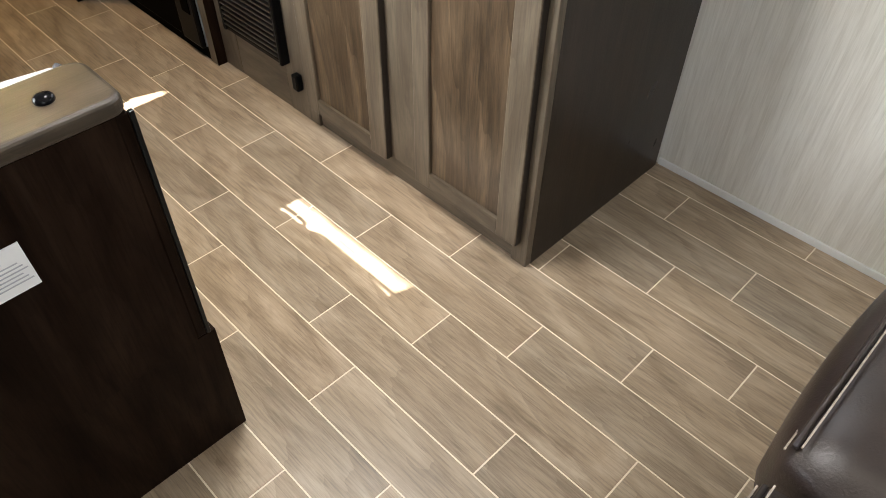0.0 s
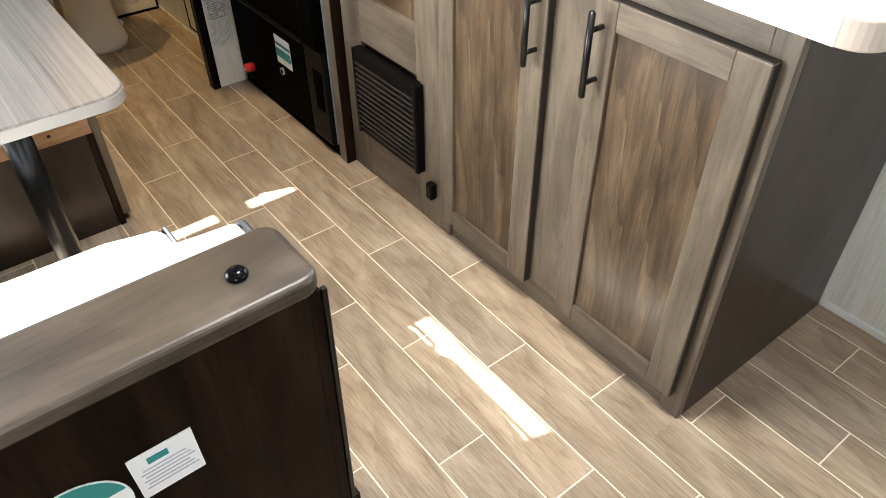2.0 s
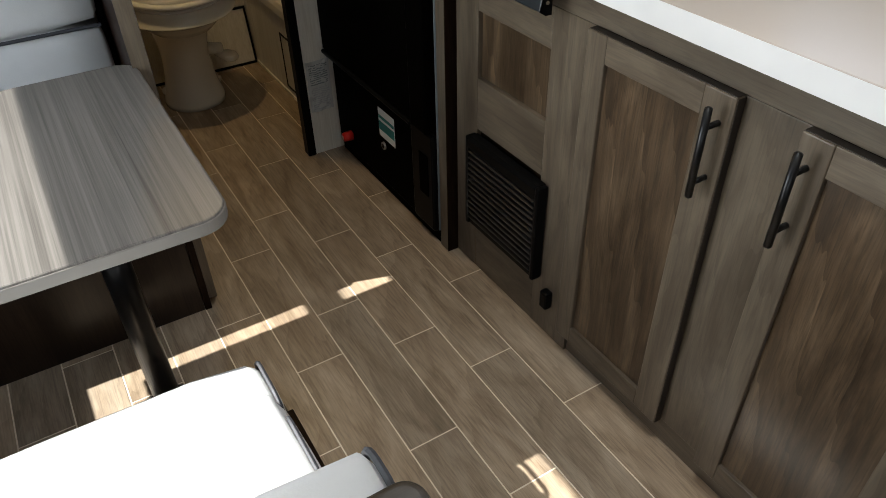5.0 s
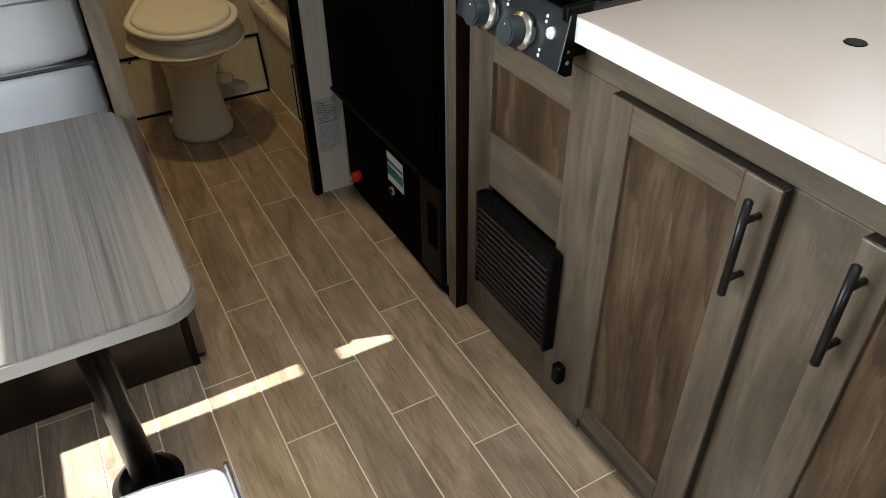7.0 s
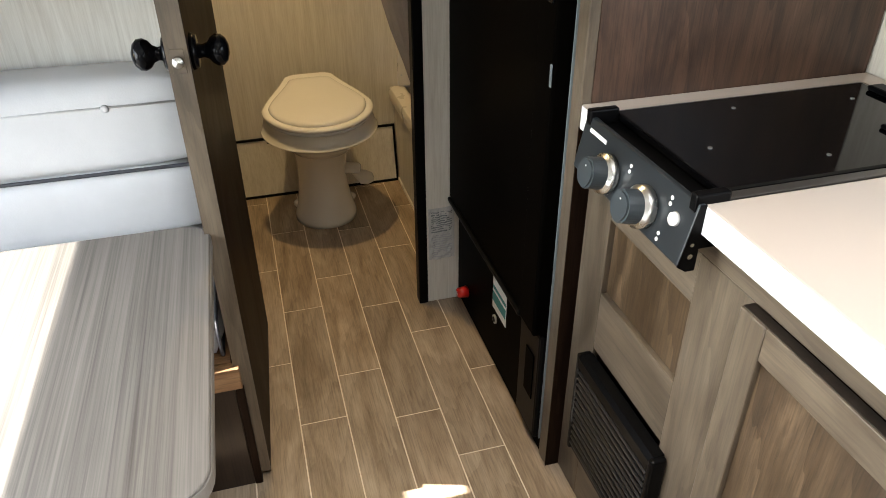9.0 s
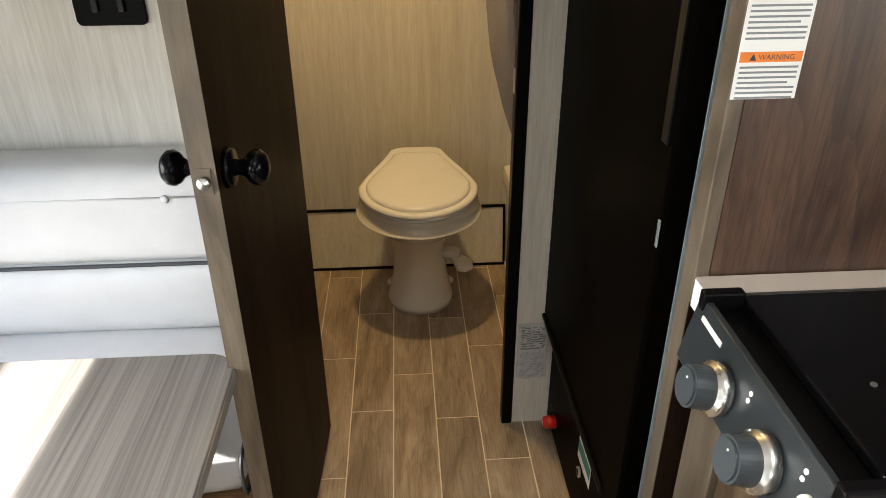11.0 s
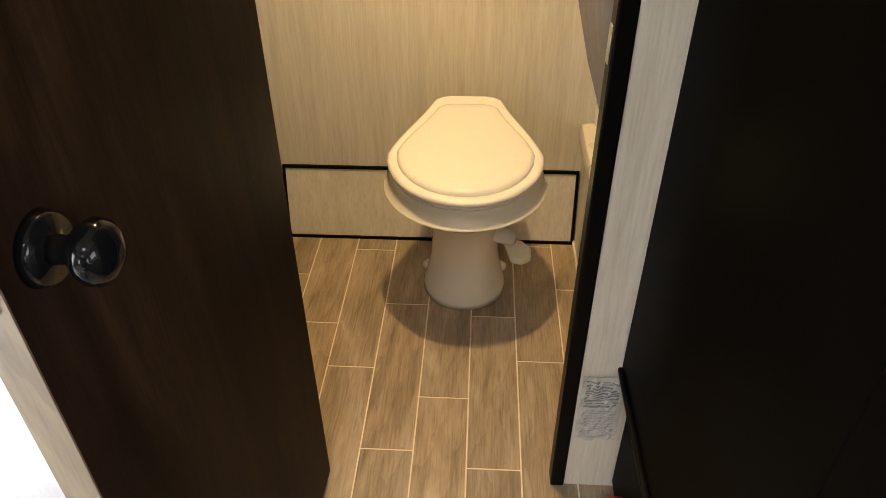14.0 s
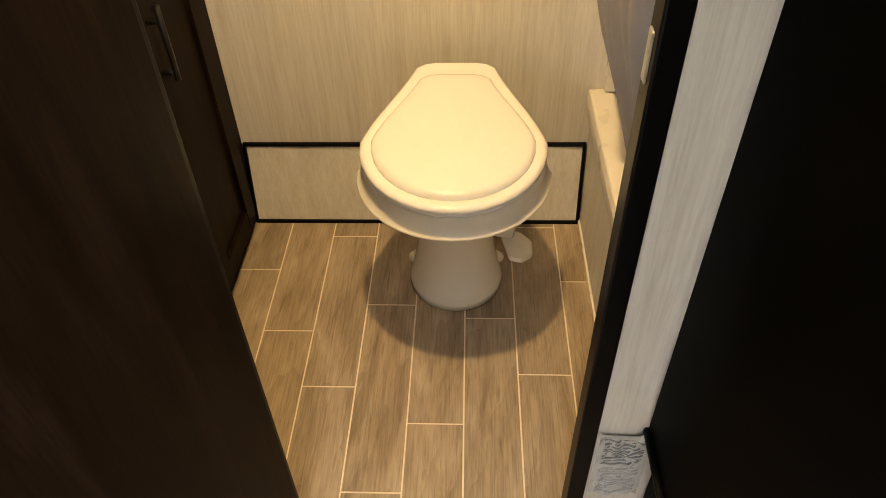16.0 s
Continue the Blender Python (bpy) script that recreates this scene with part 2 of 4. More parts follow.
def tube(a, b, r, seg=20, r2=None, bevel=0.0, bm=None):
    own = bmesh.new()
    a, b = Vector(a), Vector(b)
    bmesh.ops.create_cone(own, cap_ends=True, segments=seg, radius1=r, radius2=r if r2 is None else r2, depth=(b - a).length)
    if bevel:
        bmesh.ops.bevel(own, geom=[e for e in own.edges if abs(e.verts[0].co.z - e.verts[1].co.z) < 1e-6], offset=bevel, segments=2, affect="EDGES")
    own.transform(Matrix.Translation((a + b) / 2) @ (b - a).to_track_quat("Z", "Y").to_matrix().to_4x4())
    return joined(bm, own)


def loft(rings, cap=True, bm=None):
    own = bmesh.new()
    rows = [[own.verts.new(p) for p in r] for r in rings]
    n = len(rows[0])
    for a, b in zip(rows, rows[1:]):
        for i in range(n):
            own.faces.new((a[i], a[(i + 1) % n], b[(i + 1) % n], b[i]))
    if cap:
        own.faces.new(rows[0][::-1])
        own.faces.new(rows[-1])
    return joined(bm, own)


def prism(outline, axis, lo, hi, bevel=0.0, seg=2, bm=None):
    """An outline in the two other axes (in the order x, y, z), drawn out along axis."""
    own = bmesh.new()

    def at(p, h):
        q = list(p)
        q.insert("xyz".index(axis), h)
        return q
    lower, upper = [own.verts.new(at(p, lo)) for p in outline], [own.verts.new(at(p, hi)) for p in outline]
    n = len(outline)
    own.faces.new(lower[::-1])
    own.faces.new(upper)
    for i in range(n):
        own.faces.new((lower[i], lower[(i + 1) % n], upper[(i + 1) % n], upper[i]))
    bmesh.ops.recalc_face_normals(own, faces=own.faces)
    if bevel:
        bmesh.ops.bevel(own, geom=[e for e in own.edges if len(e.link_faces) == 2 and e.calc_face_angle(0) > 0.6], offset=bevel, segments=seg, profile=0.5, affect="EDGES")
    return joined(bm, own)


def rounded(x0, x1, y0, y1, r, corners=(1, 1, 1, 1), n=8):
    """A rectangle's outline with round corners: (x0,y0), (x1,y0), (x1,y1), (x0,y1)."""
    pts = []
    for (cx, cy, a), on in zip(((x0 + r, y0 + r, 180), (x1 - r, y0 + r, 270), (x1 - r, y1 - r, 0), (x0 + r, y1 - r, 90)), corners):
        if on:
            pts += [(cx + r * math.cos(radians(a + 90 * i / n)), cy + r * math.sin(radians(a + 90 * i / n))) for i in range(n + 1)]
        else:
            s, c = math.sin(radians(a + 45)), math.cos(radians(a + 45))
            pts.append((cx + r * (1 if c > 0 else -1), cy + r * (1 if s > 0 else -1)))
    return pts


def lettering(word, height, place):
    """A word as a thin mesh, standing at place."""
    curve = bpy.data.curves.new("word", "FONT")
    curve.body, curve.size, curve.resolution_u = word, height, 3
    ob = bpy.data.objects.new("word", curve)
    me = bpy.data.meshes.new_from_object(ob)
    own = bmesh.new()
    own.from_mesh(me)
    bpy.data.objects.remove(ob)
    bpy.data.meshes.remove(me)
    own.transform(place)
    return own


def cushion(x0, x1, y0, y1, z0, z1, r=0.03, crown=0.012):
    """A soft box: round edges, crowned faces."""
    own = bmesh.new()
    bmesh.ops.create_cube(own, size=1)
    bmesh.ops.subdivide_edges(own, edges=own.edges[:], cuts=7, use_grid_fill=True)
    h = Vector(((x1 - x0) / 2, (y1 - y0) / 2, (z1 - z0) / 2))
    c = Vector(((x0 + x1) / 2, (y0 + y1) / 2, (z0 + z1) / 2))
    for v in own.verts:
        q = Vector([2 * a for a in v.co])
        p = Vector([q[i] * h[i] for i in range(3)])
        core = Vector([max(-(h[i] - r), min(h[i] - r, p[i])) for i in range(3)])
        d = p - core
        if d.length > 1e-6:
            p = core + d.normalized() * min(r, d.length if max(abs(q.x), abs(q.y), abs(q.z)) < 0.999 else r)
        for i in range(3):
            j, k = (i + 1) % 3, (i + 2) % 3
            if abs(q[i]) > 0.999:
                p[i] += math.copysign(crown * (1 - q[j] ** 2) * (1 - q[k] ** 2), q[i])
        p += Vector((0, 0, 0.002 * noise.noise(p * 9)))
        v.co = c + p
    return own


# ---- the shell ----
XB, XP, XF = -2.882, -1.965, 2.5        # bath's rear wall, bath partition, front wall
YG, YD = 0.542, -1.6                    # galley side wall, dinette side wall
ZC = 1.97
structure("floor", box(XB - 0.05, XF + 0.05, YD - 0.05, YG + 0.05, -0.06, -0.0009), M_GROUT, "cream joint bed under wood-look planks", "floor")
structure("ceiling", box(XB - 0.05, XF + 0.05, YD - 0.05, YG + 0.05, ZC, ZC + 0.05), M_WALLW, "plain white ceiling panel", "ceiling")


def wall_with_window(name, y0, y1, holes, mat, label):
    bm = bmesh.new()
    x = XB - 0.05
    for a, b, lo, hi in holes:
        box(x, a, y0, y1, 0, ZC, bm=bm)
        box(a, b, y0, y1, 0, lo, bm=bm)
        box(a, b, y0, y1, hi, ZC, bm=bm)
        x = b
    box(x, XF + 0.05, y0, y1, 0, ZC, bm=bm)
    return structure(name, bm, mat, label, "wall")


WIN_D = (-1.72, -0.58, 0.55, 1.372)
# Besides WIN_D, the holes are unseen openings cut for the fill lamps.
wall_with_window("wall_dinette", YD - 0.05, YD, [WIN_D, (0.75, 1.55, 0.9, 1.5)], M_WALL, "pale streaked vinyl wall beside the dinette")
wall_with_window("wall_galley", YG, YG + 0.05, [(-0.8, 0.0, 1.15, 1.55), (0.9, 1.7, 1.05, 1.55)], M_WALL, "pale streaked vinyl wall behind the galley")
structure("wall_rear", box(XB - 0.05, XB, YD, YG, 0, ZC), M_WALL, "beige streaked vinyl wall behind the toilet", "wall")
structure("wall_front", box(XF, XF + 0.05, YD, YG, 0, ZC), M_WALL, "pale streaked vinyl wall", "wall")


def window(name, x0, x1, z0, z1, y, bar):
    w = thing(name, ((x0 + x1) / 2, y, z0), "black-framed window in the side wall", "window", kind="structure")
    bm = bmesh.new()
    for a, b, c, d in ((x0, x1, z0 - 0.02, z0), (x0, x1, z1, z1 + 0.02), (x0 - 0.02, x0, z0 - 0.02, z1 + 0.02), (x1, x1 + 0.02, z0 - 0.02, z1 + 0.02)):
        box(a, b, y - 0.03, y + 0.004, c, d, bm=bm)
    if bar:
        box(x0, x1, y - 0.028, y - 0.004, bar[0], bar[1], bm=bm)
    part("window_frame", bm, M_BLACK, w)
    return w


window_1 = window("window_1", *WIN_D, YD, None)
# Unseen bar in the opening, added to leave a gap in the floor's sun strip.
part("sun_gap_bar", box(-1.7195, -1.56, YD - 0.022, YD - 0.006, 1.102, 1.195, 0.004), M_BLACK, window_1)

# bath partition: a pale return beside the fridge, the opening, and a wall behind the far bench
structure("wall_partition", box(XP - 0.034, XP, -0.15, YG, 0, ZC), M_WALL, "pale streaked narrow wall beside the fridge", "wall")
structure("wall_bench", box(XP - 0.04, XP, YD, -0.69, 0, ZC), M_WALL, "pale streaked wall behind the dinette bench", "wall")
structure("wall_header", box(XP - 0.04, XP, -0.69, -0.15, 1.86, ZC), M_WALL, "narrow pale wall over the bath door", "wall")
jamb = thing("door_jamb", (XP, -0.16, 0), "black painted door jamb of the bathroom opening", "door jamb", kind="structure")
part("jamb_post", box(XP - 0.032, XP + 0.006, -0.179, -0.1505, 0, 1.86, 0.003), M_BLACK, jamb)
part("jamb_post", box(XP - 0.05, XP + 0.006, -0.7, -0.672, 0, 1.86, 0.003), M_BLACK, jamb)
part("strike_plate", box(XP - 0.024, XP - 0.008, -0.1815, -0.1785, 0.93, 0.985, 0.002), M_CHROME, jamb, "small brass-coloured strike plate")

# ---- galley ----
FY = -0.017
galley = thing("galley_cabinet", (-0.62, 0.25, 0), "greyed walnut galley base cabinet with two doors", "cabinet")
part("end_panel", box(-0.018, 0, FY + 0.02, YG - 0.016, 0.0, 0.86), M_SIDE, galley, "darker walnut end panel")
bm = box(-1.25, -0.018, FY + 0.3, FY + 0.31, 0.0, 0.8)
part("carcass", bm, M_DARK, galley)
FACE = [("stile", -0.045, 0.0, 0, 0.86), ("stile", -0.48, -0.335, 0.07, 0.806), ("stile", -0.905, -0.77, 0.0, 0.806), ("stile", -1.25, -1.158, 0.0, 0.806)]
for nm, a, b, c, d in FACE:
    part(nm, box(a, b, FY, FY + 0.02, c, d, 0.0015), M_STILE, galley)
part("base_rail", box(-0.77, -0.045, FY + 0.008, FY + 0.02, 0.0, 0.07, 0.001), M_RAIL, galley)
for a, b, c, d in ((-1.25, -0.045, 0.806, 0.862), (-1.158, -0.905, 0.43, 0.563), (-1.158, -0.905, 0.0, 0.17), (-1.158, -0.905, 0.72, 0.806)):
    part("rail", box(a, b, FY + 0.0005, FY + 0.02, c, d, 0.0015), M_RAIL, galley)
part("inset_panel", box(-1.165, -0.9, FY + 0.012, FY + 0.018, 0.55, 0.73), M_PANEL, galley, "warm walnut inset panel")
part("vent_backing", box(-1.17, -0.87, FY + 0.012, FY + 0.018, 0.16, 0.44), M_DARK, galley)


def shaker_door(x0, x1, z0, z1, handle_x):
    y0, y1, w, wr, h = FY - 0.021, FY - 0.002, 0.05, 0.06, 0.047
    d = thing("door", ((x0 + x1) / 2, y1, z0), "greyed walnut shaker door with a warm flat panel", "")
    del d["label"]
    d.parent = galley
    d.location = Vector(d.location) - galley.location
    for a, b in ((x0, x0 + w), (x1 - wr, x1)):
        part("door_stile", box(a, b, y0, y1, z0, z1, 0.0025), M_STILE, d)
    for a, b in ((z0, z0 + h), (z1 - w, z1)):
        part("door_rail", box(x0 + w, x1 - wr, y0 + 0.0006, y1, a, b, 0.0015), M_RAIL, d)
    part("door_panel", box(x0 + w - 0.004, x1 - wr + 0.004, y0 + 0.009, y1 - 0.002, z0 + h - 0.004, z1 - w + 0.004), M_PANEL, d)
    # thin bands on the right and top edges, darker than the door's face
    part("edge_band", box(x1, x1 + 0.0012, y0 + 0.003, y1, z0 + 0.002, z1 - 0.002), M_DOOREDGE, d, "dark door edge")
    part("edge_band", box(x0 + 0.002, x1 - 0.002, y0 + 0.003, y1, z1, z1 + 0.0012), M_DOOREDGE, d)
    bm = tube((handle_x, y0 - 0.03, 0.635), (handle_x, y0 - 0.03, 0.792), 0.0062, 16, None, 0.002)
    for z in (0.662, 0.758):
        tube((handle_x, y0, z), (handle_x, y0 - 0.03, z), 0.005, 12, bm=bm)
    part("handle", bm, M_METAL, d, "black bar pull", True)
    return d


shaker_door(-0.785, -0.459, 0.068, 0.806, -0.481)
shaker_door(-0.351, -0.022, 0.068, 0.806, -0.329)

# the worktop, open under the cooktop
worktop = thing("worktop", (-0.55, 0.25, 0.862), "white laminate worktop with rounded front corner", "worktop")
CT, CB, CF = 0.904, 0.862, -0.05
def top_piece(x0, x1, y0, y1, corners, r=0.05, bevel=0.0):
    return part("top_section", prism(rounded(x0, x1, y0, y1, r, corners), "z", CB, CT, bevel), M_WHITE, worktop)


top_piece(-0.878, 0.1, CF, YG - 0.004, (0, 1, 0, 0), 0.05, 0.003)
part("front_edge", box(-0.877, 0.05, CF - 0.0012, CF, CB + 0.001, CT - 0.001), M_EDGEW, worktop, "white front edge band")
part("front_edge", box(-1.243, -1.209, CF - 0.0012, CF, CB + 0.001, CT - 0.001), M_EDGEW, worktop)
top_piece(-1.247, -1.205, CF, YG - 0.004, (1, 1, 0, 0), 0.004)
top_piece(-1.205, -0.878, 0.49, YG - 0.004, (0, 0, 0, 0), 0.004)

# ---- cooktop ----
cook = thing("cooktop", (-1.045, 0.2, CT), "black drop-in cooktop with glass cover and two knobs", "cooktop")
part("tray", box(-1.203, -0.88, CF + 0.002, 0.488, CB - 0.03, CT - 0.012, 0.002), M_BLACK, cook)
part("glass_cover", box(-1.196, -0.9, -0.012, 0.478, CT - 0.01, CT + 0.004, 0.003), M_GLASS, cook, "glossy black glass cover")
for a, b in ((-0.898, -0.88), (-1.2045, -1.198)):
    part("side_rail", box(a, b, CF + 0.022, 0.487, CT - 0.012, CT + 0.001, 0.001), M_TRAY, cook, "brown-grey steel rim")
part("hinge", box(-1.16, -0.95, 0.455, 0.487, CT + 0.004, CT + 0.014, 0.004), M_BLACK, cook)
bm = prism([(-0.060, 0.906), (-0.0505, 0.906), (-0.0505, 0.807), (-0.064, 0.807), (-0.078, 0.815)], "x", -1.202, -0.872, 0.002)
panel = part("control_panel", bm, M_STEEL, cook, "dark steel control panel")
part("end_plate", prism([(-0.0505, 0.906), (-0.06, 0.906), (-0.078, 0.815), (-0.064, 0.806), (-0.0505, 0.806)], "x", -0.872, -0.8705), M_BLACK, cook, "black end plate")
for x in (-1.199, -0.892):
    part("end_cap", box(x, x + 0.016, -0.064, -0.012, 0.892, 0.918, 0.003), M_BLACK, cook)
NP = Vector((0, -0.981, 0.194)).normalized()
UP = Vector((0, 0.194, 0.981)).normalized()
for x in (-1.09, -0.978):
    c = Vector((x, -0.0715, 0.85))
    kn = part("knob_ring", tube(c - NP * 0.002, c + NP * 0.017, 0.032, 32, None, 0.003), M_CHROME, cook, "satin chrome ring", True)
    part("knob", tube(c + NP * 0.006, c + NP * 0.044, 0.0262, 32, 0.0245, 0.003), M_KNOBG, cook, "slate rubbery knob", False)
    q = c + NP * 0.0442 + UP * 0.012
    part("knob_mark", tube(q, q + NP * 0.0006, 0.0016, 8), M_PAPER, cook)
c = Vector((-0.908, -0.0675, 0.868))
part("igniter_button", tube(c - NP * 0.002, c + NP * 0.008, 0.0105, 24, 0.009, 0.002), M_PAPER, cook, "white round push button", True)
for x, du in ((-1.04, 0.026), (-0.928, 0.03), (-0.93, -0.026)):
    for k in (0, 1):
        q = Vector((x, -0.0708, 0.851)) + UP * (du + 0.009 * k)
        part("dial_mark", tube(q - NP * 0.001, q + NP * 0.0012, 0.003, 12), M_PAPER, cook)
q = Vector((-1.15, -0.0641, 0.888))
bm = box(-0.028, 0.028, -0.0008, 0.0008, -0.0032, 0.0032)
bm.transform(Matrix.Translation(q) @ Matrix.Rotation(radians(-11), 4, "X"))
part("name_bar", bm, M_PAPER, cook, "pale maker's mark")
part("screw", tube((-0.8705, -0.062, 0.83), (-0.8695, -0.062, 0.83), 0.004, 10), M_CHROME, cook)
part("screw", tube((-0.8705, -0.062, 0.848), (-0.8695, -0.062, 0.848), 0.003, 10), M_CHROME, cook)
for x, y in ((-1.15, 0.18), (-1.02, 0.05), (-0.95, 0.2), (-1.0, 0.36), (-1.13, 0.4)):
    part("rubber_dot", tube((x, y, CT + 0.004), (x, y, CT + 0.0055), 0.0035, 10), M_CHROME, cook)

lug = part("hinge_cover", box(-1.012, -0.884, 0.345, 0.43, CT + 0.004, CT + 0.011, 0.003), M_BLACK, cook, "raised black hinge cover")
part("warning_triangle", prism([(-0.945, 0.352), (-0.905, 0.358), (-0.918, 0.388)], "z", CT + 0.011, CT + 0.0116), M_YELLOW, lug, "yellow warning triangle")

# flush cover in the worktop with a finger pull
FPX, FPY = -0.583, 0.216
pull = thing("finger_pull", (-0.42, 0.2, CT), "small black finger pull in the worktop", "finger pull")
part("ring", tube((FPX, FPY, CT - 0.001), (FPX, FPY, CT + 0.0015), 0.017, 28, 0.015), M_BLACK, pull)

# ---- furnace grille ----
vent = thing("furnace_grille", (-1.015, FY, 0.17), "black louvred furnace grille on the galley face", "vent grille")
VX0, VX1, VZ0, VZ1 = -1.166, -0.873, 0.162, 0.42
part("frame", prism([(FY - 0.001, VZ0), (FY - 0.001, VZ1), (FY - 0.022, VZ1), (FY - 0.03, VZ1 - 0.008), (FY - 0.03, VZ1 - 0.03), (FY - 0.014, VZ1 - 0.031), (FY - 0.014, VZ0 + 0.012), (FY - 0.024, VZ0 + 0.01), (FY - 0.024, VZ0)],
                     "x", VX0 + 0.012, VX1 - 0.012), M_BLACK, vent)
for a in (VX0, VX1 - 0.014):
    part("side_frame", box(a, a + 0.014, FY - 0.031, FY - 0.001, VZ0 - 0.002, VZ1, 0.005), M_BLACK, vent)
for i in range(13):
    z = VZ0 + 0.018 + i * 0.0163
    part("louvre", prism([(FY - 0.021, z + 0.0045), (FY - 0.0285, z), (FY - 0.0305, z + 0.002), (FY - 0.0305, z + 0.005), (FY - 0.0285, z + 0.0065), (FY - 0.021, z + 0.0085)], "x", VX0 + 0.014, VX1 - 0.014), M_LOUVRE, vent)
socket = thing("test_port", (-0.835, FY, 0.115), "small black plastic port low on the galley face", "port")
part("body", box(-0.852, -0.826, FY - 0.022, FY, 0.095, 0.145, 0.005), M_BLACK, socket)

# ---- fridge and its housing ----
PX = -1.25
housing = thing("fridge_housing", (-1.6, 0.2, 0), "tall walnut housing round the fridge", "cabinet")
part("side_panel", box(-1.27, PX, -0.03, YG - 0.004, 0.0, ZC - 0.004), M_SPLASH, housing, "dark walnut panel")
part("front_post", box(-1.29, PX - 0.0005, -0.05, -0.03, 0.0, ZC - 0.004, 0.002), M_STILE, housing)
part("side_edge", box(PX - 0.0005, PX + 0.0015, -0.05, FY, 0.0, 0.862), M_DARK, housing, "near-black edge strip")
part("header", box(XP + 0.003, -1.29, -0.048, -0.03, 1.62, ZC - 0.004, 0.002), M_RAIL, housing)

fridge = thing("fridge", (-1.6, 0.2, 0.0), "black two-part fridge over a black control compartment", "fridge")
FX0, FX1 = -1.955, -1.2905
part("body", box(FX0, FX1 - 0.004, -0.045, 0.5, 0.0, 1.6), M_GLOSS, fridge)
part("door", box(FX0 + 0.004, -1.375, -0.083, -0.045, 0.375, 1.58, 0.004), M_GLOSS, fridge, "satin black fridge door panel")
part("door_frame", box(-1.375, FX1 - 0.003, -0.087, -0.045, 0.365, 1.59, 0.006), M_GLOSS, fridge)
part("door_frame", box(FX0 + 0.004, -1.375, -0.09, -0.046, 0.362, 0.374, 0.004), M_BLACK, fridge)
part("handle", box(-1.332, -1.306, -0.0905, -0.087, 1.06, 1.5, 0.003), M_KNOB, fridge, "glossy black grip strip")
part("latch", box(-1.3015, -1.2945, -0.0895, -0.087, 0.922, 0.962, 0.001), M_GREYBLUE, fridge, "small bright latch plate")
# Light catching the fridge's edge, put in as a pale strip.
part("edge_glint", box(-1.2935, -1.2902, -0.0535, -0.0455, 0.05, 1.6, 0.0008), M_GREYBLUE, fridge, "thin grey-blue strip for light caught on the edge")
low = part("lower_panel", box(FX0 + 0.006, -1.42, -0.056, -0.045, 0.04, 0.34, 0.003), M_GLOSS, fridge)
part("burner_cover", box(-1.42, FX1 - 0.01, -0.064, -0.045, 0.04, 0.352, 0.008), M_BLACK, fridge, "raised black cover")
part("cover_grip", box(-1.372, -1.325, -0.0665, -0.063, 0.15, 0.28, 0.001), M_GLOSS, fridge)
st = part("sticker", box(-1.63, -1.53, -0.0572, -0.0561, 0.205, 0.30), M_PAPER, fridge, "white and teal energy sticker")
part("sticker_band", box(-1.628, -1.532, -0.0578, -0.0572, 0.228, 0.257), M_TEAL, st)
part("sticker_band", box(-1.628, -1.532, -0.0578, -0.0572, 0.267, 0.277), M_TEAL, st)
part("lock_ring", tube((-1.605, -0.061, 0.178), (-1.605, -0.055, 0.178), 0.0125, 20), M_CHROME, fridge, "chrome key lock", True)
part("lock_core", tube((-1.605, -0.062, 0.178), (-1.605, -0.06, 0.178), 0.008, 16), M_BLACK, fridge)
lid = part("red_cap", tube((-1.85, -0.09, 0.1), (-1.85, -0.055, 0.1), 0.015, 8, 0.019, 0.003), M_RED, fridge, "red plastic valve handle", True)
part("cap_mark", tube((-1.85, -0.0905, 0.1), (-1.85, -0.0895, 0.1), 0.007, 10), M_PAPER, lid)

# paper tags on the partition return and the splash panel
tag = thing("paper_notice", (XP + 0.001, -0.1, 0.2), "crumpled printed notice taped low on the wall", "notice")


def crumpled(y0, y1, z0, z1, lift, ny=10, nz=14):
    """A patch of the creased sheet, lifted off its face by lift."""
    own = bmesh.new()
    rows = []
    for j in range(nz + 1):
        row = []
        for i in range(ny + 1):
            y, z = y0 + (y1 - y0) * i / ny, z0 + (z1 - z0) * j / nz
            fold = abs(noise.noise(Vector((y * 55, z * 38, 3.1)))) * 0.012 + 0.004 * abs(math.sin(z * 70 + y * 30))
            row.append(own.verts.new((XP + 0.002 + fold + lift, y, z + 0.22 * (y + 0.144) * (z - 0.1))))
        rows.append(row)
    for p, q in zip(rows, rows[1:]):
        for i in range(ny):
            own.faces.new((p[i], p[i + 1], q[i + 1], q[i]))
    top = bmesh.ops.extrude_face_region(own, geom=own.faces[:])
    bmesh.ops.translate(own, vec=(0.0005, 0, 0), verts=[v for v in top["geom"] if isinstance(v, bmesh.types.BMVert)])
    return own


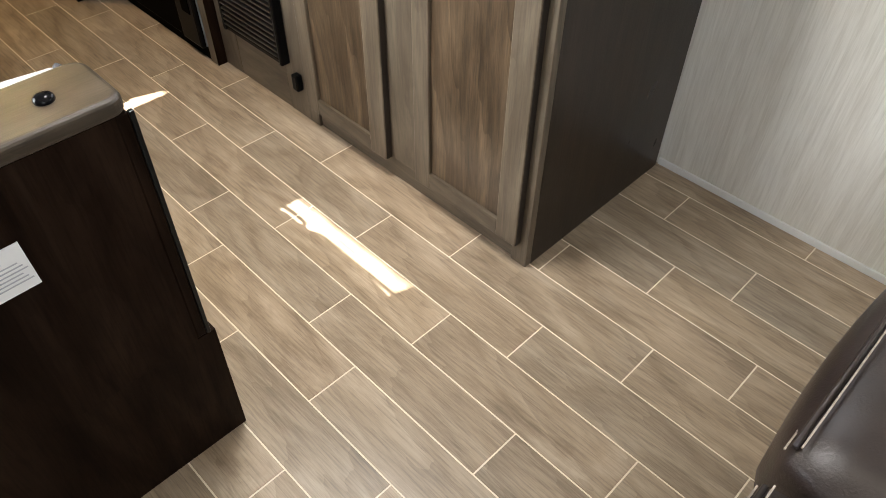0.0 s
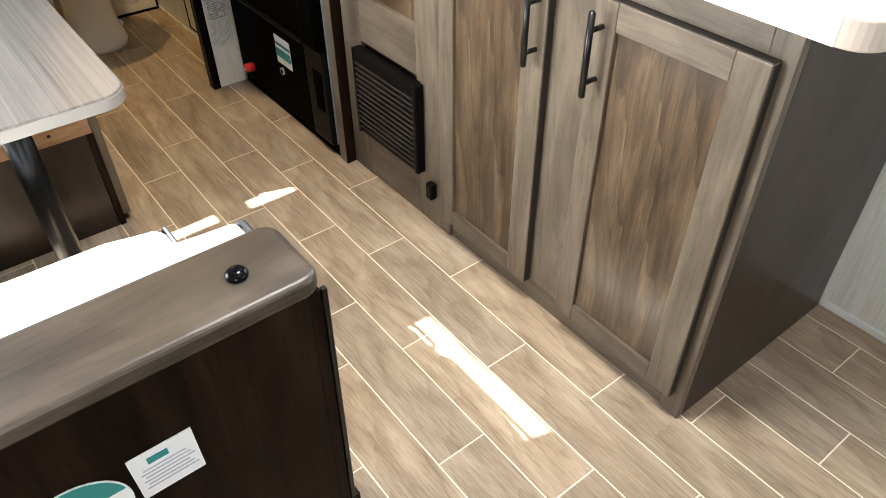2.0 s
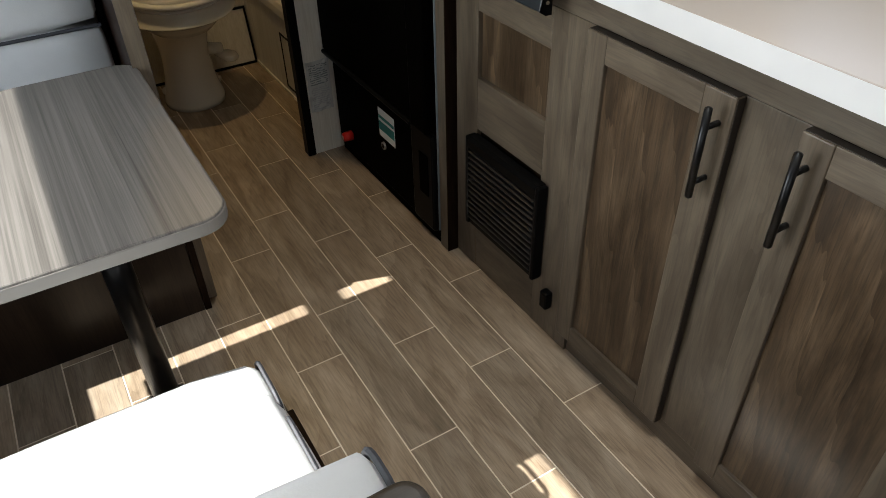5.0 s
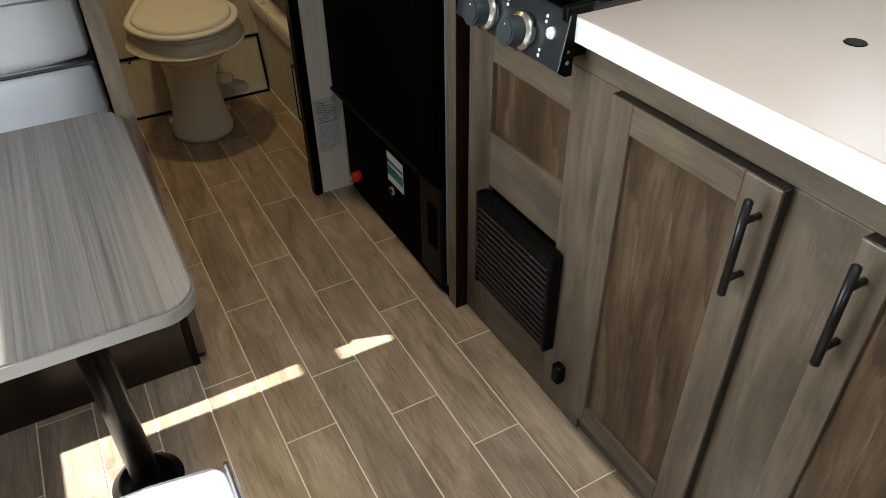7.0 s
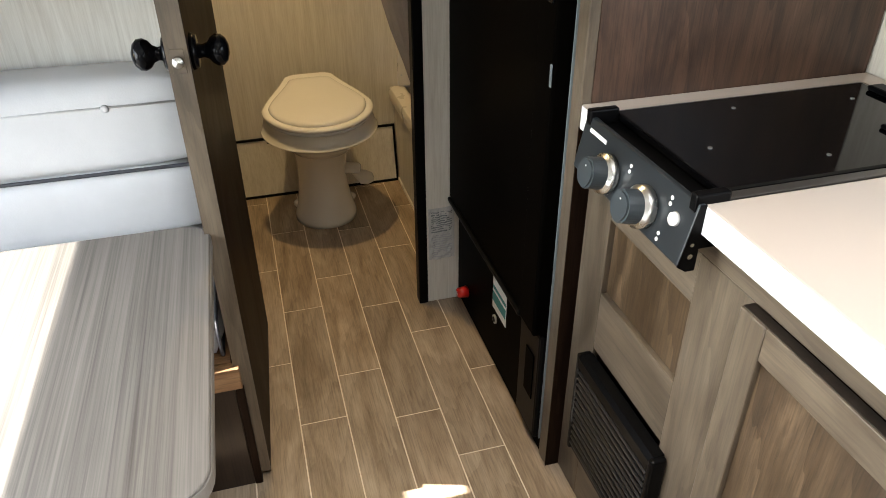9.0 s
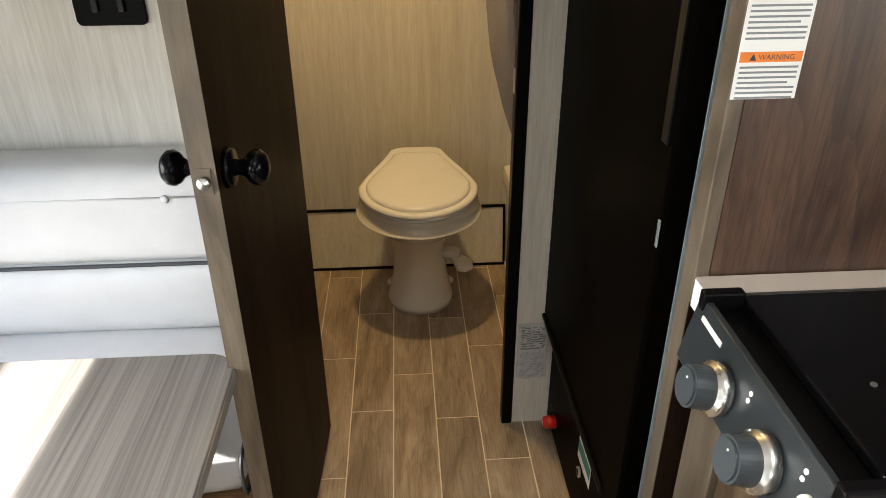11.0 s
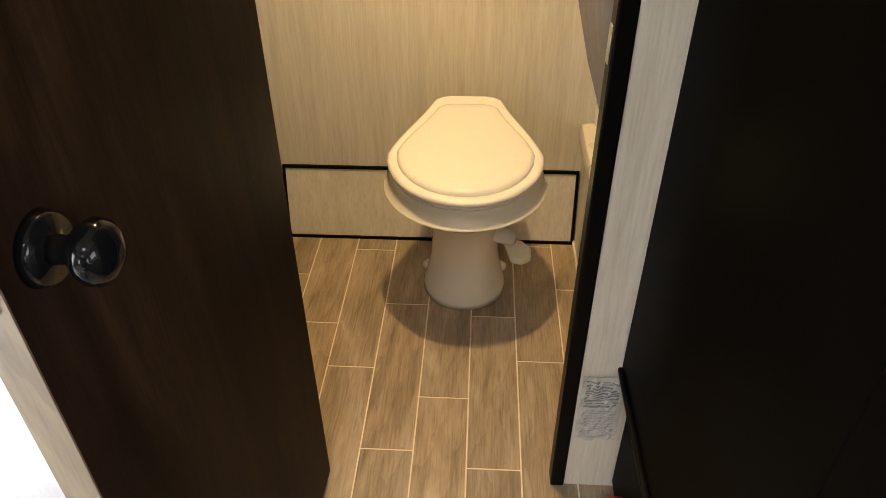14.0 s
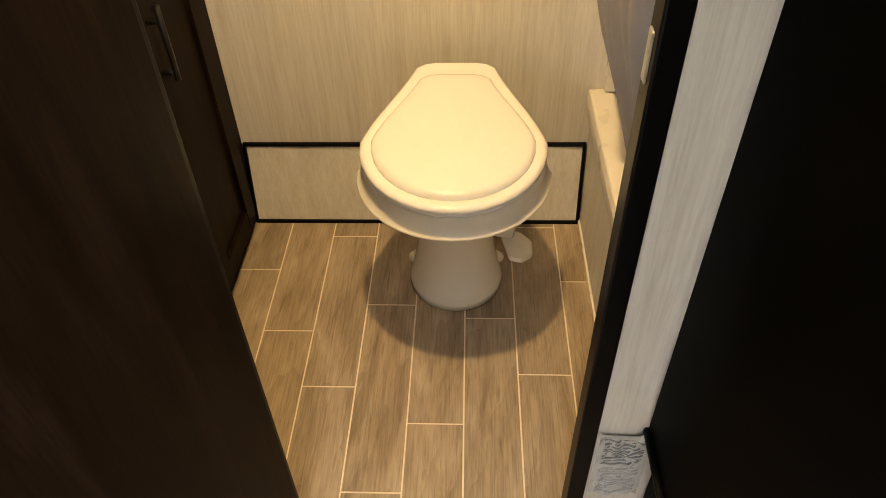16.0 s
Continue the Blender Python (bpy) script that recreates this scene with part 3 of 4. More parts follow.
part("sheet", crumpled(-0.146, -0.066, 0.16, 0.335, 0), M_FILM, tag)
for i in range(22):
    if i != 11:
        z = 0.168 + 0.0072 * i
        part("text_bar", crumpled(-0.138 + 0.004 * (i % 3 == 1), -0.074 - 0.006 * (i % 4 == 2), z, z + 0.0032, 0.0008, 10, 1), M_INK if i > 11 else M_FAINT, tag)
warn = thing("warning_label", (PX, -0.02, 1.14), "white label with two orange warning bands", "label")
part("sheet", box(PX + 0.0005, PX + 0.0017, -0.049, 0.026, 1.139, 1.36), M_PAPER, warn)
for z in (1.181, 1.2475, 1.314):
    band = part("warning_band", box(PX + 0.0017, PX + 0.0023, -0.047, 0.024, z, z + 0.0115), M_ORANGE, warn, "orange warning band")
    part("word", lettering("WARNING", 0.0085, Matrix.Translation((PX + 0.0024, -0.026, z + 0.0027)) @ Matrix.Rotation(radians(90), 4, "Z") @ Matrix.Rotation(radians(90), 4, "X")), M_PIPE, band)
    part("triangle", prism([(-0.036, z + 0.002), (-0.028, z + 0.002), (-0.032, z + 0.0095)], "x", PX + 0.0023, PX + 0.0026), M_PIPE, band)
    for i in range(7):
        part("text_bar", box(PX + 0.0017, PX + 0.0022, -0.045, 0.022 - 0.009 * ((i * 3) % 4 == 1), z - 0.0068 - 0.0058 * i, z - 0.0045 - 0.0058 * i), M_INK, warn)


# ---- dinette ----
table = thing("dinette_table", (-1.07, -1.1, 0), "grey wood-grain laminate dinette table on two black posts", "table")
part("tabletop", prism(rounded(-1.438, -0.784, YD + 0.02, -0.704, 0.05, (0, 0, 1, 1)), "z", 0.646, 0.672, 0.003, 2), M_TABLE, table)
part("edge_band", prism(rounded(-1.4395, -0.7825, YD + 0.0205, -0.7025, 0.0515, (0, 0, 1, 1)), "z", 0.6465, 0.6685, 0.002), M_EDGE, table, "plain grey edge band")
for y in (-0.88, -1.3):
    part("post", tube((-1.1, y, 0.0), (-1.1, y, 0.646), 0.028, 28), M_METAL, table, "", True)
    part("floor_socket", tube((-1.1, y, 0.0), (-1.1, y, 0.03), 0.075, 32, 0.045, 0.003), M_BLACK, table, "", True)
    part("top_socket", tube((-1.1, y, 0.622), (-1.1, y, 0.646), 0.04, 32, 0.075), M_BLACK, table, "", True)


def piping(x0, x1, y, z0, z1, r):
    bm = bmesh.new()
    path = rounded(x0, x1, z0, z1, r, (1, 1, 1, 1), 5)
    rings = []
    for i, p in enumerate(path):
        a, b = Vector(path[i - 1]), Vector(path[(i + 1) % len(path)])
        t = (b - a).normalized()
        nrm = Vector((t.y, -t.x))
        rings.append([(p[0] + nrm.x * 0.004 * math.cos(k * math.pi / 3), y + 0.004 * math.sin(k * math.pi / 3), p[1] + nrm.y * 0.004 * math.cos(k * math.pi / 3)) for k in range(6)])
    return loft(rings + rings[:1], False, bm)


# far bench, its back against the bath partition
bench = thing("dinette_bench", (-1.66, -1.15, 0), "dark walnut dinette bench box against the bath wall", "bench", "dinette benches")
part("front_panel", box(-1.404, -1.387, YD + 0.01, -0.718, 0.0, 0.297, 0.002), M_SIDE, bench)
part("corner_post", box(-1.41, -1.384, -0.718, -0.7, 0.0, 0.297, 0.002), M_DARK, bench)
part("front_rail", box(-1.406, -1.383, YD + 0.01, -0.702, 0.297, 0.352, 0.002), M_PLY, bench, "paler plywood top rail")
for y in (-0.8, -1.12, -1.45):
    part("screw", tube((-1.3835, y, 0.325), (-1.3815, y, 0.325), 0.0045, 10), M_METAL, bench)
part("side_panel", box(XP + 0.004, -1.41, -0.718, -0.702, 0.0, 0.352), M_DARK, bench)
part("seat_board", box(XP + 0.004, -1.414, YD + 0.01, -0.718, 0.33, 0.35), M_PLY, bench)
seat = thing("seat_cushion", (-1.6, -1.15, 0.355), "pale grey vinyl seat cushion with dark piping", "cushion", "dinette cushions")
part("pad", cushion(XP + 0.006, -1.413, YD + 0.02, -0.728, 0.354, 0.456, 0.035), M_CLOTH, seat, "", True)
part("piping", piping(XP + 0.012, -1.410, -0.73, 0.36, 0.452, 0.03), M_PIPE, seat)
back = thing("back_cushion", (-1.86, -1.15, 0.47), "pale grey quilted vinyl back cushion with dark piping", "cushion", "dinette cushions")
part("lower_pad", cushion(XP + 0.006, -1.80, YD + 0.02, -0.71, 0.462, 0.634, 0.025, 0.008), M_CLOTH, back, "", True)
part("upper_pad", cushion(XP + 0.006, -1.80, YD + 0.02, -0.71, 0.638, 0.845, 0.03, 0.01), M_CLOTH, back, "", True)
part("piping", tube((-1.802, YD + 0.03, 0.636), (-1.802, -0.71, 0.636), 0.0045, 8), M_PIPE, back)

for y in (-0.9, -1.25):
    part("button", tube((-1.792, y, 0.79), (-1.787, y, 0.79), 0.009, 16, 0.006), M_CLOTH, back, "", True)
part("seam", tube((-1.7935, YD + 0.05, 0.792), (-1.7935, -0.74, 0.792), 0.0025, 6), M_CLOTH, back, "", True)

# near bench: a box and a back frame that leans, with a wooden cap
near = thing("dinette_bench", (-0.4, -1.15, 0), "dark walnut dinette bench with a capped leaning back", "bench", "dinette benches")
part("front_panel", box(-0.68, -0.662, YD + 0.01, -0.718, 0.0, 0.35, 0.002), M_STILE, near)
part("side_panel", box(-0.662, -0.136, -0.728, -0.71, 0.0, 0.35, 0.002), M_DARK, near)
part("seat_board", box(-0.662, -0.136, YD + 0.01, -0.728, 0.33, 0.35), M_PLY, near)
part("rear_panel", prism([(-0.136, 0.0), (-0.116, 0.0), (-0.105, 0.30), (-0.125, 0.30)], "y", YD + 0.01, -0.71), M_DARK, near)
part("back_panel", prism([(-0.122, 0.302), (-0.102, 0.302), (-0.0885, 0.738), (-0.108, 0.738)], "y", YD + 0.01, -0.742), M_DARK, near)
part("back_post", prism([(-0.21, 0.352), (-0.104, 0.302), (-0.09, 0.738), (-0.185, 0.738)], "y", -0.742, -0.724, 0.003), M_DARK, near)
part("corner_trim", prism([(-0.108, 0.302), (-0.1025, 0.302), (-0.088, 0.738), (-0.095, 0.738)], "y", -0.7245, -0.718, 0.001), M_METAL, near, "black plastic corner strip")
part("cap", prism(rounded(-0.2, -0.084, YD + 0.01, -0.722, 0.022, (0, 0, 1, 1), 6), "z", 0.738, 0.763, 0.008, 4), M_CAP, near, "weathered walnut cap board")
bm = bmesh.new()
bmesh.ops.create_uvsphere(bm, u_segments=20, v_segments=10, radius=0.0125)
bm.transform(Matrix.Translation((-0.137, -0.793, 0.765)) @ Matrix.Diagonal((1, 1, 0.6, 1)))
part("bolt_head", bm, M_KNOB, near, "domed black bolt head", True)
nseat = thing("seat_cushion", (-0.45, -1.15, 0.355), "pale grey vinyl seat cushion in the sun", "cushion", "dinette cushions")
part("pad", cushion(-0.735, -0.575, YD + 0.02, -0.738, 0.352, 0.452, 0.048, 0.01), M_CLOTH, nseat, "", True)
part("pad", cushion(-0.68, -0.262, YD + 0.02, -0.738, 0.352, 0.452, 0.055, 0.012), M_CLOTH, nseat, "", True)
part("piping", piping(-0.724, -0.602, -0.738, 0.366, 0.438, 0.034), M_PIPE, nseat)
part("piping", piping(-0.594, -0.275, -0.738, 0.366, 0.438, 0.034), M_PIPE, nseat)
nback = thing("back_cushion", (-0.21, -1.15, 0.467), "pale grey vinyl back cushion against the bench frame", "cushion", "dinette cushions")
bm = cushion(-0.285, -0.205, YD + 0.02, -0.735, 0.455, 0.74, 0.03, 0.008)
for v in bm.verts:
    v.co.x += 0.06 * (v.co.z - 0.6)
part("pad", bm, M_CLOTH, nback, "", True)
part("piping", piping(-0.27, -0.2, -0.738, 0.45, 0.735, 0.028), M_PIPE, nback)
for nm, y0, dz, lab in (("care_label", -1.0, 0.44, "white printed care label stapled on the bench back"),):
    c = thing("care_label", (-0.06, y0, dz), lab, "label")
    bm = box(0, 0.0012, -0.034, 0.034, -0.036, 0.036)
    tilt = Matrix.Translation((-0.0922, -0.927, 0.605)) @ Matrix.Rotation(radians(1.8), 4, "Y") @ Matrix.Rotation(radians(1), 4, "X")
    bm.transform(tilt)
    part("sheet", bm, M_PAPER, c)
    bm = box(0.0012, 0.0018, -0.016, 0.006, 0.016, 0.026, 0.0002)
    bm.transform(tilt)
    part("mark", bm, M_TEAL, c)
    for i in range(6):
        bm = box(0.0012, 0.0018, -0.024 - 0.003 * (i % 2), 0.022 + 0.004 * (i % 3), 0.008 - 0.006 * i, 0.0098 - 0.006 * i)
        bm.transform(tilt)
        part("text_bar", bm, M_FAINT, c)
disc = thing("round_sticker", (-0.06, -1.06, 0.45), "round white and teal maker's sticker on the bench back", "sticker")
tilt = Matrix.Translation((-0.0922, -1.022, 0.592)) @ Matrix.Rotation(radians(1.8), 4, "Y")
bm = tube((0, 0, 0), (0.0012, 0, 0), 0.055, 40)
bm.transform(tilt)
part("disc", bm, M_PAPER, disc)
bm = prism([(0.053 * math.cos(radians(15 + 150 * i / 24)), 0.053 * math.sin(radians(15 + 150 * i / 24))) for i in range(25)], "x", 0.0012, 0.0018)
bm.transform(tilt)
part("band", bm, M_TEAL, disc, "teal upper band")
for z in (-0.002, -0.018):
    bm = box(0.0012, 0.0018, -0.04, 0.04, z, z + 0.0012)
    bm.transform(tilt)
    part("rule", bm, M_FAINT, disc)

# table mount plate and switches on the wall behind the far bench
plate = thing("wall_outlet", (XP, -0.99, 1.08), "black wall plate with two slotted sockets", "outlet")
part("plate", prism(rounded(-1.055, -0.918, 1.093, 1.225, 0.012), "x", XP, XP + 0.008, 0.002), M_BLACK, plate)
for y in (-1.012, -0.962):
    part("slot", box(XP + 0.008, XP + 0.016, y - 0.006, y + 0.006, 1.12, 1.195, 0.002), M_METAL, plate)

# ---- bathroom door, folded open along the bench ----
hinge, free = Vector((-1.968, -0.664, 0)), Vector((-1.397, -0.696, 0))
run = (free - hinge)
turn = Matrix.Translation(hinge) @ Matrix.Rotation(math.atan2(run.y, run.x), 4, "Z")
W = run.length
door = thing("door_1", tuple(hinge), "dark walnut bathroom door standing open beside the bench", "door", kind="structure")


def door_part(name, bm, mat, label="", smooth=False):
    bm.transform(turn)
    return part(name, bm, mat, door, label, smooth)


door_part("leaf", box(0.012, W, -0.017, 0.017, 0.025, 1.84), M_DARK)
door_part("edge_strip", box(W, W + 0.002, -0.0175, 0.0175, 0.025, 1.84), M_STILE, "greyed walnut edge strip")
ZK = 0.994
for s in (1, -1):
    door_part("rose", tube((W - 0.05, s * 0.017, ZK), (W - 0.05, s * 0.027, ZK), 0.031, 32, 0.027), M_KNOB, "", True)
    bm = bmesh.new()
    prof = [(0.024, 0.013), (0.036, 0.011), (0.044, 0.014), (0.05, 0.022), (0.058, 0.0265), (0.067, 0.0255), (0.074, 0.019), (0.078, 0.008)]
    door_part("knob", loft([[(W - 0.05 + r * math.cos(k * math.pi / 14), s * d, ZK + r * math.sin(k * math.pi / 14)) for k in range(28)] for d, r in prof], True, bm), M_KNOB, "polished black round knob", True)
door_part("latch", box(W + 0.002, W + 0.0035, -0.011, 0.011, ZK - 0.02, ZK + 0.02, 0.0006), M_STILE, "wood-toned latch plate")
door_part("latch_bolt", tube((W + 0.002, 0, ZK), (W + 0.014, 0, ZK), 0.0095, 20, 0.0085, 0.002), M_CHROME, "", True)

# ---- bathroom ----
skirt = thing("sloped_access_panel", (-2.85, -0.5, 0), "beige streaked sloping access panel with black edging", "panel", kind="structure")
SY0, SY1 = -0.94, -0.052
part("board", prism([(-2.88, 0.0), (-2.832, 0.0), (-2.876, 0.228), (-2.88, 0.228)], "y", SY0, SY1), M_WALL, skirt)
for a, b in ((SY0, SY0 + 0.008), (SY1 - 0.008, SY1)):
    part("edging", prism([(-2.88, 0.0), (-2.828, 0.0), (-2.872, 0.234), (-2.88, 0.234)], "y", a, b), M_BLACK, skirt)
part("edging", box(-2.836, -2.828, SY0, SY1, 0.0, 0.009), M_BLACK, skirt)
part("edging", box(-2.88, -2.871, SY0, SY1, 0.226, 0.234), M_BLACK, skirt)
part("screw", tube((-2.876, -0.56, 0.215), (-2.868, -0.56, 0.215), 0.004, 8), M_BLACK, skirt)

# toilet
TY = -0.382
toilet = thing("toilet", (-2.6, TY, 0), "bone-coloured ceramic caravan toilet with closed lid and foot pedal", "toilet")


def egg(w, f, z, back=0.285, bw=0.085, cx=-2.535, rise=0.07, n=18):
    """Outline of the seat: half width w, round in front by f, drawn in at the back to half width bw; rises backwards."""
    pts = [(cx + f * math.cos(radians(-90 + 180 * i / n)), w * math.sin(radians(-90 + 180 * i / n))) for i in range(n + 1)]
    side = []
    for i in range(1, 12):
        q = 0.93 * i / 11
        side.append((cx - back * q, w + (bw - w) * (0.55 * q + 0.45 * q * q * (3 - 2 * q))))
    side += [(cx - back * 0.98, bw * 0.84), (cx - back, bw * 0.58)]
    pts += side + [(x, -y) for x, y in reversed(side)]
    return [(x, TY + y, z + rise * (-2.345 - x)) for x, y in pts]


def oval(z, cx, rx, ry, n=42):
    return [(cx + rx * math.cos(radians(-90 + 360 * i / n)), TY + ry * math.sin(radians(-90 + 360 * i / n)), z) for i in range(n)]


foot = [oval(z, cx, a, b) for z, cx, a, b in ((0, -2.63, 0.122, 0.116), (0.018, -2.63, 0.122, 0.116), (0.035, -2.63, 0.118, 0.112), (0.07, -2.63, 0.11, 0.102), (0.12, -2.628, 0.1, 0.093), (0.18, -2.624, 0.094, 0.089),
                                                   (0.235, -2.618, 0.096, 0.091), (0.28, -2.606, 0.104, 0.098), (0.315, -2.59, 0.118, 0.109), (0.34, -2.57, 0.135, 0.122))]
part("pedestal", loft(foot), M_CERAMIC, toilet, "", True)
part("bowl", loft([egg(0.112, 0.115, 0.318, 0.25), egg(0.135, 0.13, 0.338, 0.26), egg(0.165, 0.158, 0.362, 0.27), egg(0.188, 0.18, 0.378, 0.28), egg(0.1985, 0.192, 0.3805, 0.288), egg(0.2015, 0.195, 0.3835, 0.29), egg(0.199, 0.192, 0.3865, 0.288),
                   egg(0.1955, 0.188, 0.388, 0.286), egg(0.189, 0.181, 0.415, 0.284), egg(0.184, 0.175, 0.433, 0.282), egg(0.17, 0.16, 0.434, 0.27)]), M_CERAMIC, toilet, "", True)
part("seat", loft([egg(0.168, 0.172, 0.43, 0.275), egg(0.179, 0.184, 0.432), egg(0.182, 0.1875, 0.4365), egg(0.179, 0.184, 0.4415), egg(0.17, 0.174, 0.443)]), M_PLASTIC, toilet, "", True)
part("lid", loft([egg(0.17, 0.176, 0.4435), egg(0.184, 0.1895, 0.445), egg(0.1885, 0.1945, 0.45, 0.287), egg(0.1875, 0.1935, 0.456, 0.286), egg(0.182, 0.188, 0.46, 0.283, 0.082), egg(0.174, 0.179, 0.461, 0.279, 0.078), egg(0.1655, 0.17, 0.4585, 0.276, 0.076),
                  egg(0.12, 0.11, 0.4585, 0.25, 0.06), egg(0.05, 0.05, 0.4585, 0.12, 0.03)]), M_PLASTIC, toilet, "", True)
part("lid_dome", loft([egg(w, f, z, k, bw) for w, f, z, k, bw in ((0.1645, 0.169, 0.457, 0.228, 0.074), (0.1645, 0.169, 0.4615, 0.228, 0.074), (0.163, 0.1675, 0.466, 0.2265, 0.073), (0.159, 0.1635, 0.4695, 0.223, 0.07), (0.152, 0.156, 0.472, 0.215, 0.066),
                                                                    (0.13, 0.132, 0.4745, 0.19, 0.055), (0.08, 0.08, 0.4762, 0.12, 0.034), (0.03, 0.03, 0.4766, 0.045, 0.013))]), M_PLASTIC, toilet, "", True)
part("maker_mark", box(-2.722, -2.718, TY - 0.018, TY + 0.018, 0.485, 0.4995), M_ABS, toilet)
bm = tube((-2.6, TY + 0.07, 0.2), (-2.575, TY + 0.135, 0.2), 0.024, 20, 0.02, 0.004)
part("pedal_hub", bm, M_CERAMIC, toilet, "", True)
bm = prism([(-2.61, TY + 0.1), (-2.59, TY + 0.155), (-2.56, TY + 0.178), (-2.52, TY + 0.176), (-2.502, TY + 0.15), (-2.512, TY + 0.122)], "z", 0.163, 0.186, 0.008, 3)
part("pedal", bm, M_CERAMIC, toilet, "", True)
for s in (-1, 1):
    part("bolt_cap", tube((-2.64, TY + s * 0.092, 0.06), (-2.64, TY + s * 0.116, 0.052), 0.018, 16, 0.012, 0.003), M_CERAMIC, toilet, "", True)

# tub with apron, surround and curtain
tub = thing("bathtub", (-2.4, 0.2, 0), "off-white plastic tub with a beige apron", "bathtub")
part("apron", box(XB + 0.006, XP - 0.045, -0.048, -0.036, 0.0, 0.335), M_WALL, tub)
part("rim", prism([(-0.064, 0.335), (-0.067, 0.37), (-0.063, 0.39), (-0.01, 0.393), (0.0, 0.385), (0.0, 0.335)], "x", XB + 0.004, XP - 0.045, 0.004), M_ABS, tub)
part("basin", box(XB + 0.004, XP - 0.045, 0.0, YG - 0.01, 0.02, 0.08), M_ABS, tub)
part("floor_trim", box(-2.838, XP - 0.045, -0.054, -0.0485, 0.0, 0.012), M_ABS, tub)
for a, b, c, d in ((-2.47, -2.464, 0.03, 0.25), (-2.47, -2.2, 0.244, 0.25), (-2.47, -2.2, 0.03, 0.036)):
    part("access_edge", box(a, b, -0.051, -0.048, c, d), M_BLACK, tub)
surround = thing("tub_surround", (-2.86, 0.2, 0.4), "white plastic shower surround panel", "shower surround")
part("flange", box(XB + 0.004, XB + 0.03, -0.03, 0.02, 0.395, ZC - 0.01, 0.004), M_ABS, surround)
part("back_panel", box(XB + 0.004, XB + 0.012, 0.02, YG - 0.01, 0.395, ZC - 0.01), M_ABS, surround)
part("screw", tube((XB + 0.03, -0.018, 0.44), (XB + 0.032, -0.018, 0.44), 0.004, 8), M_CHROME, surround)
curtain = thing("shower_curtain", (-2.4, 0.02, 0.36), "grey hanging shower curtain with soft folds", "curtain")


def hang(z):
    """How far the cloth bellies out over the tub's rim at the height z."""
    at = [(0.34, 0.012), (0.42, -0.012), (0.585, -0.062), (0.715, -0.107), (0.88, -0.15), (1.1, -0.172), (1.4, -0.15), (1.95, -0.06)]
    for (a, p), (e, q) in zip(at, at[1:]):
        if z <= e:
            s = (z - a) / (e - a)
            return p + (q - p) * s
    return at[-1][1]


own = bmesh.new()
cols = []
for i in range(121):
    x = -2.62 + i * 0.005
    col = []
    for j in range(26):
        z = 0.34 + j * 0.063
        f = 0.018 * math.sin(x * 48 + 0.6 * math.sin(z * 2)) + 0.008 * math.sin(x * 111 + z) + 0.012 * noise.noise(Vector((x * 6, z * 2, 0)))
        col.append((x, hang(z) + f * 0.7, z))
    cols.append([own.verts.new(p) for p in col])
for a, b in zip(cols, cols[1:]):
    for j in range(25):
        own.faces.new((a[j], b[j], b[j + 1], a[j + 1]))
cloth = part("cloth", own, M_CURTAIN, curtain, "", True)
sol = cloth.modifiers.new("thickness", "SOLIDIFY")
sol.thickness = 0.0015
part("rod", tube((XB + 0.012, -0.06, 1.925), (XP - 0.045, -0.06, 1.925), 0.011, 16), M_CHROME, curtain, "", True)

# vanity
vanity = thing("vanity_cabinet", (-2.6, -1.2, 0), "dark walnut bathroom vanity with a framed door", "cabinet")
VY = -0.943
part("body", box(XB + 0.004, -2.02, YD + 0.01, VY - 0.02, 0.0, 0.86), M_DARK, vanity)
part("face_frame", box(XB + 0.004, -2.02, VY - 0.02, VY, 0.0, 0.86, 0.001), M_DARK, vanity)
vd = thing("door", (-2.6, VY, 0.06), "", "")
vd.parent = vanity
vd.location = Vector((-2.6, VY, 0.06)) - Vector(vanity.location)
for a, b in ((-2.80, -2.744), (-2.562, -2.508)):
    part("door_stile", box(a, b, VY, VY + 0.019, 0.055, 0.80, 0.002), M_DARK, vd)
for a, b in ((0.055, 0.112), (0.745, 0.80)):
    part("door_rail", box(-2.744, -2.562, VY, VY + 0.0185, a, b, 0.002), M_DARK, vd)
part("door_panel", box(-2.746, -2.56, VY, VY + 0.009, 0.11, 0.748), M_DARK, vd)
bm = tube((-2.535, VY + 0.045, 0.615), (-2.535, VY + 0.045, 0.76), 0.006, 14)
for z in (0.63, 0.73):
    tube((-2.535, VY + 0.019, z), (-2.535, VY + 0.045, z), 0.0045, 10, bm=bm)
part("handle", bm, M_METAL, vd, "black bar pull", True)
part("vanity_top", box(XB + 0.004, -2.0, YD + 0.01, VY + 0.02, 0.86, 0.89, 0.004), M_WHITE, vanity)

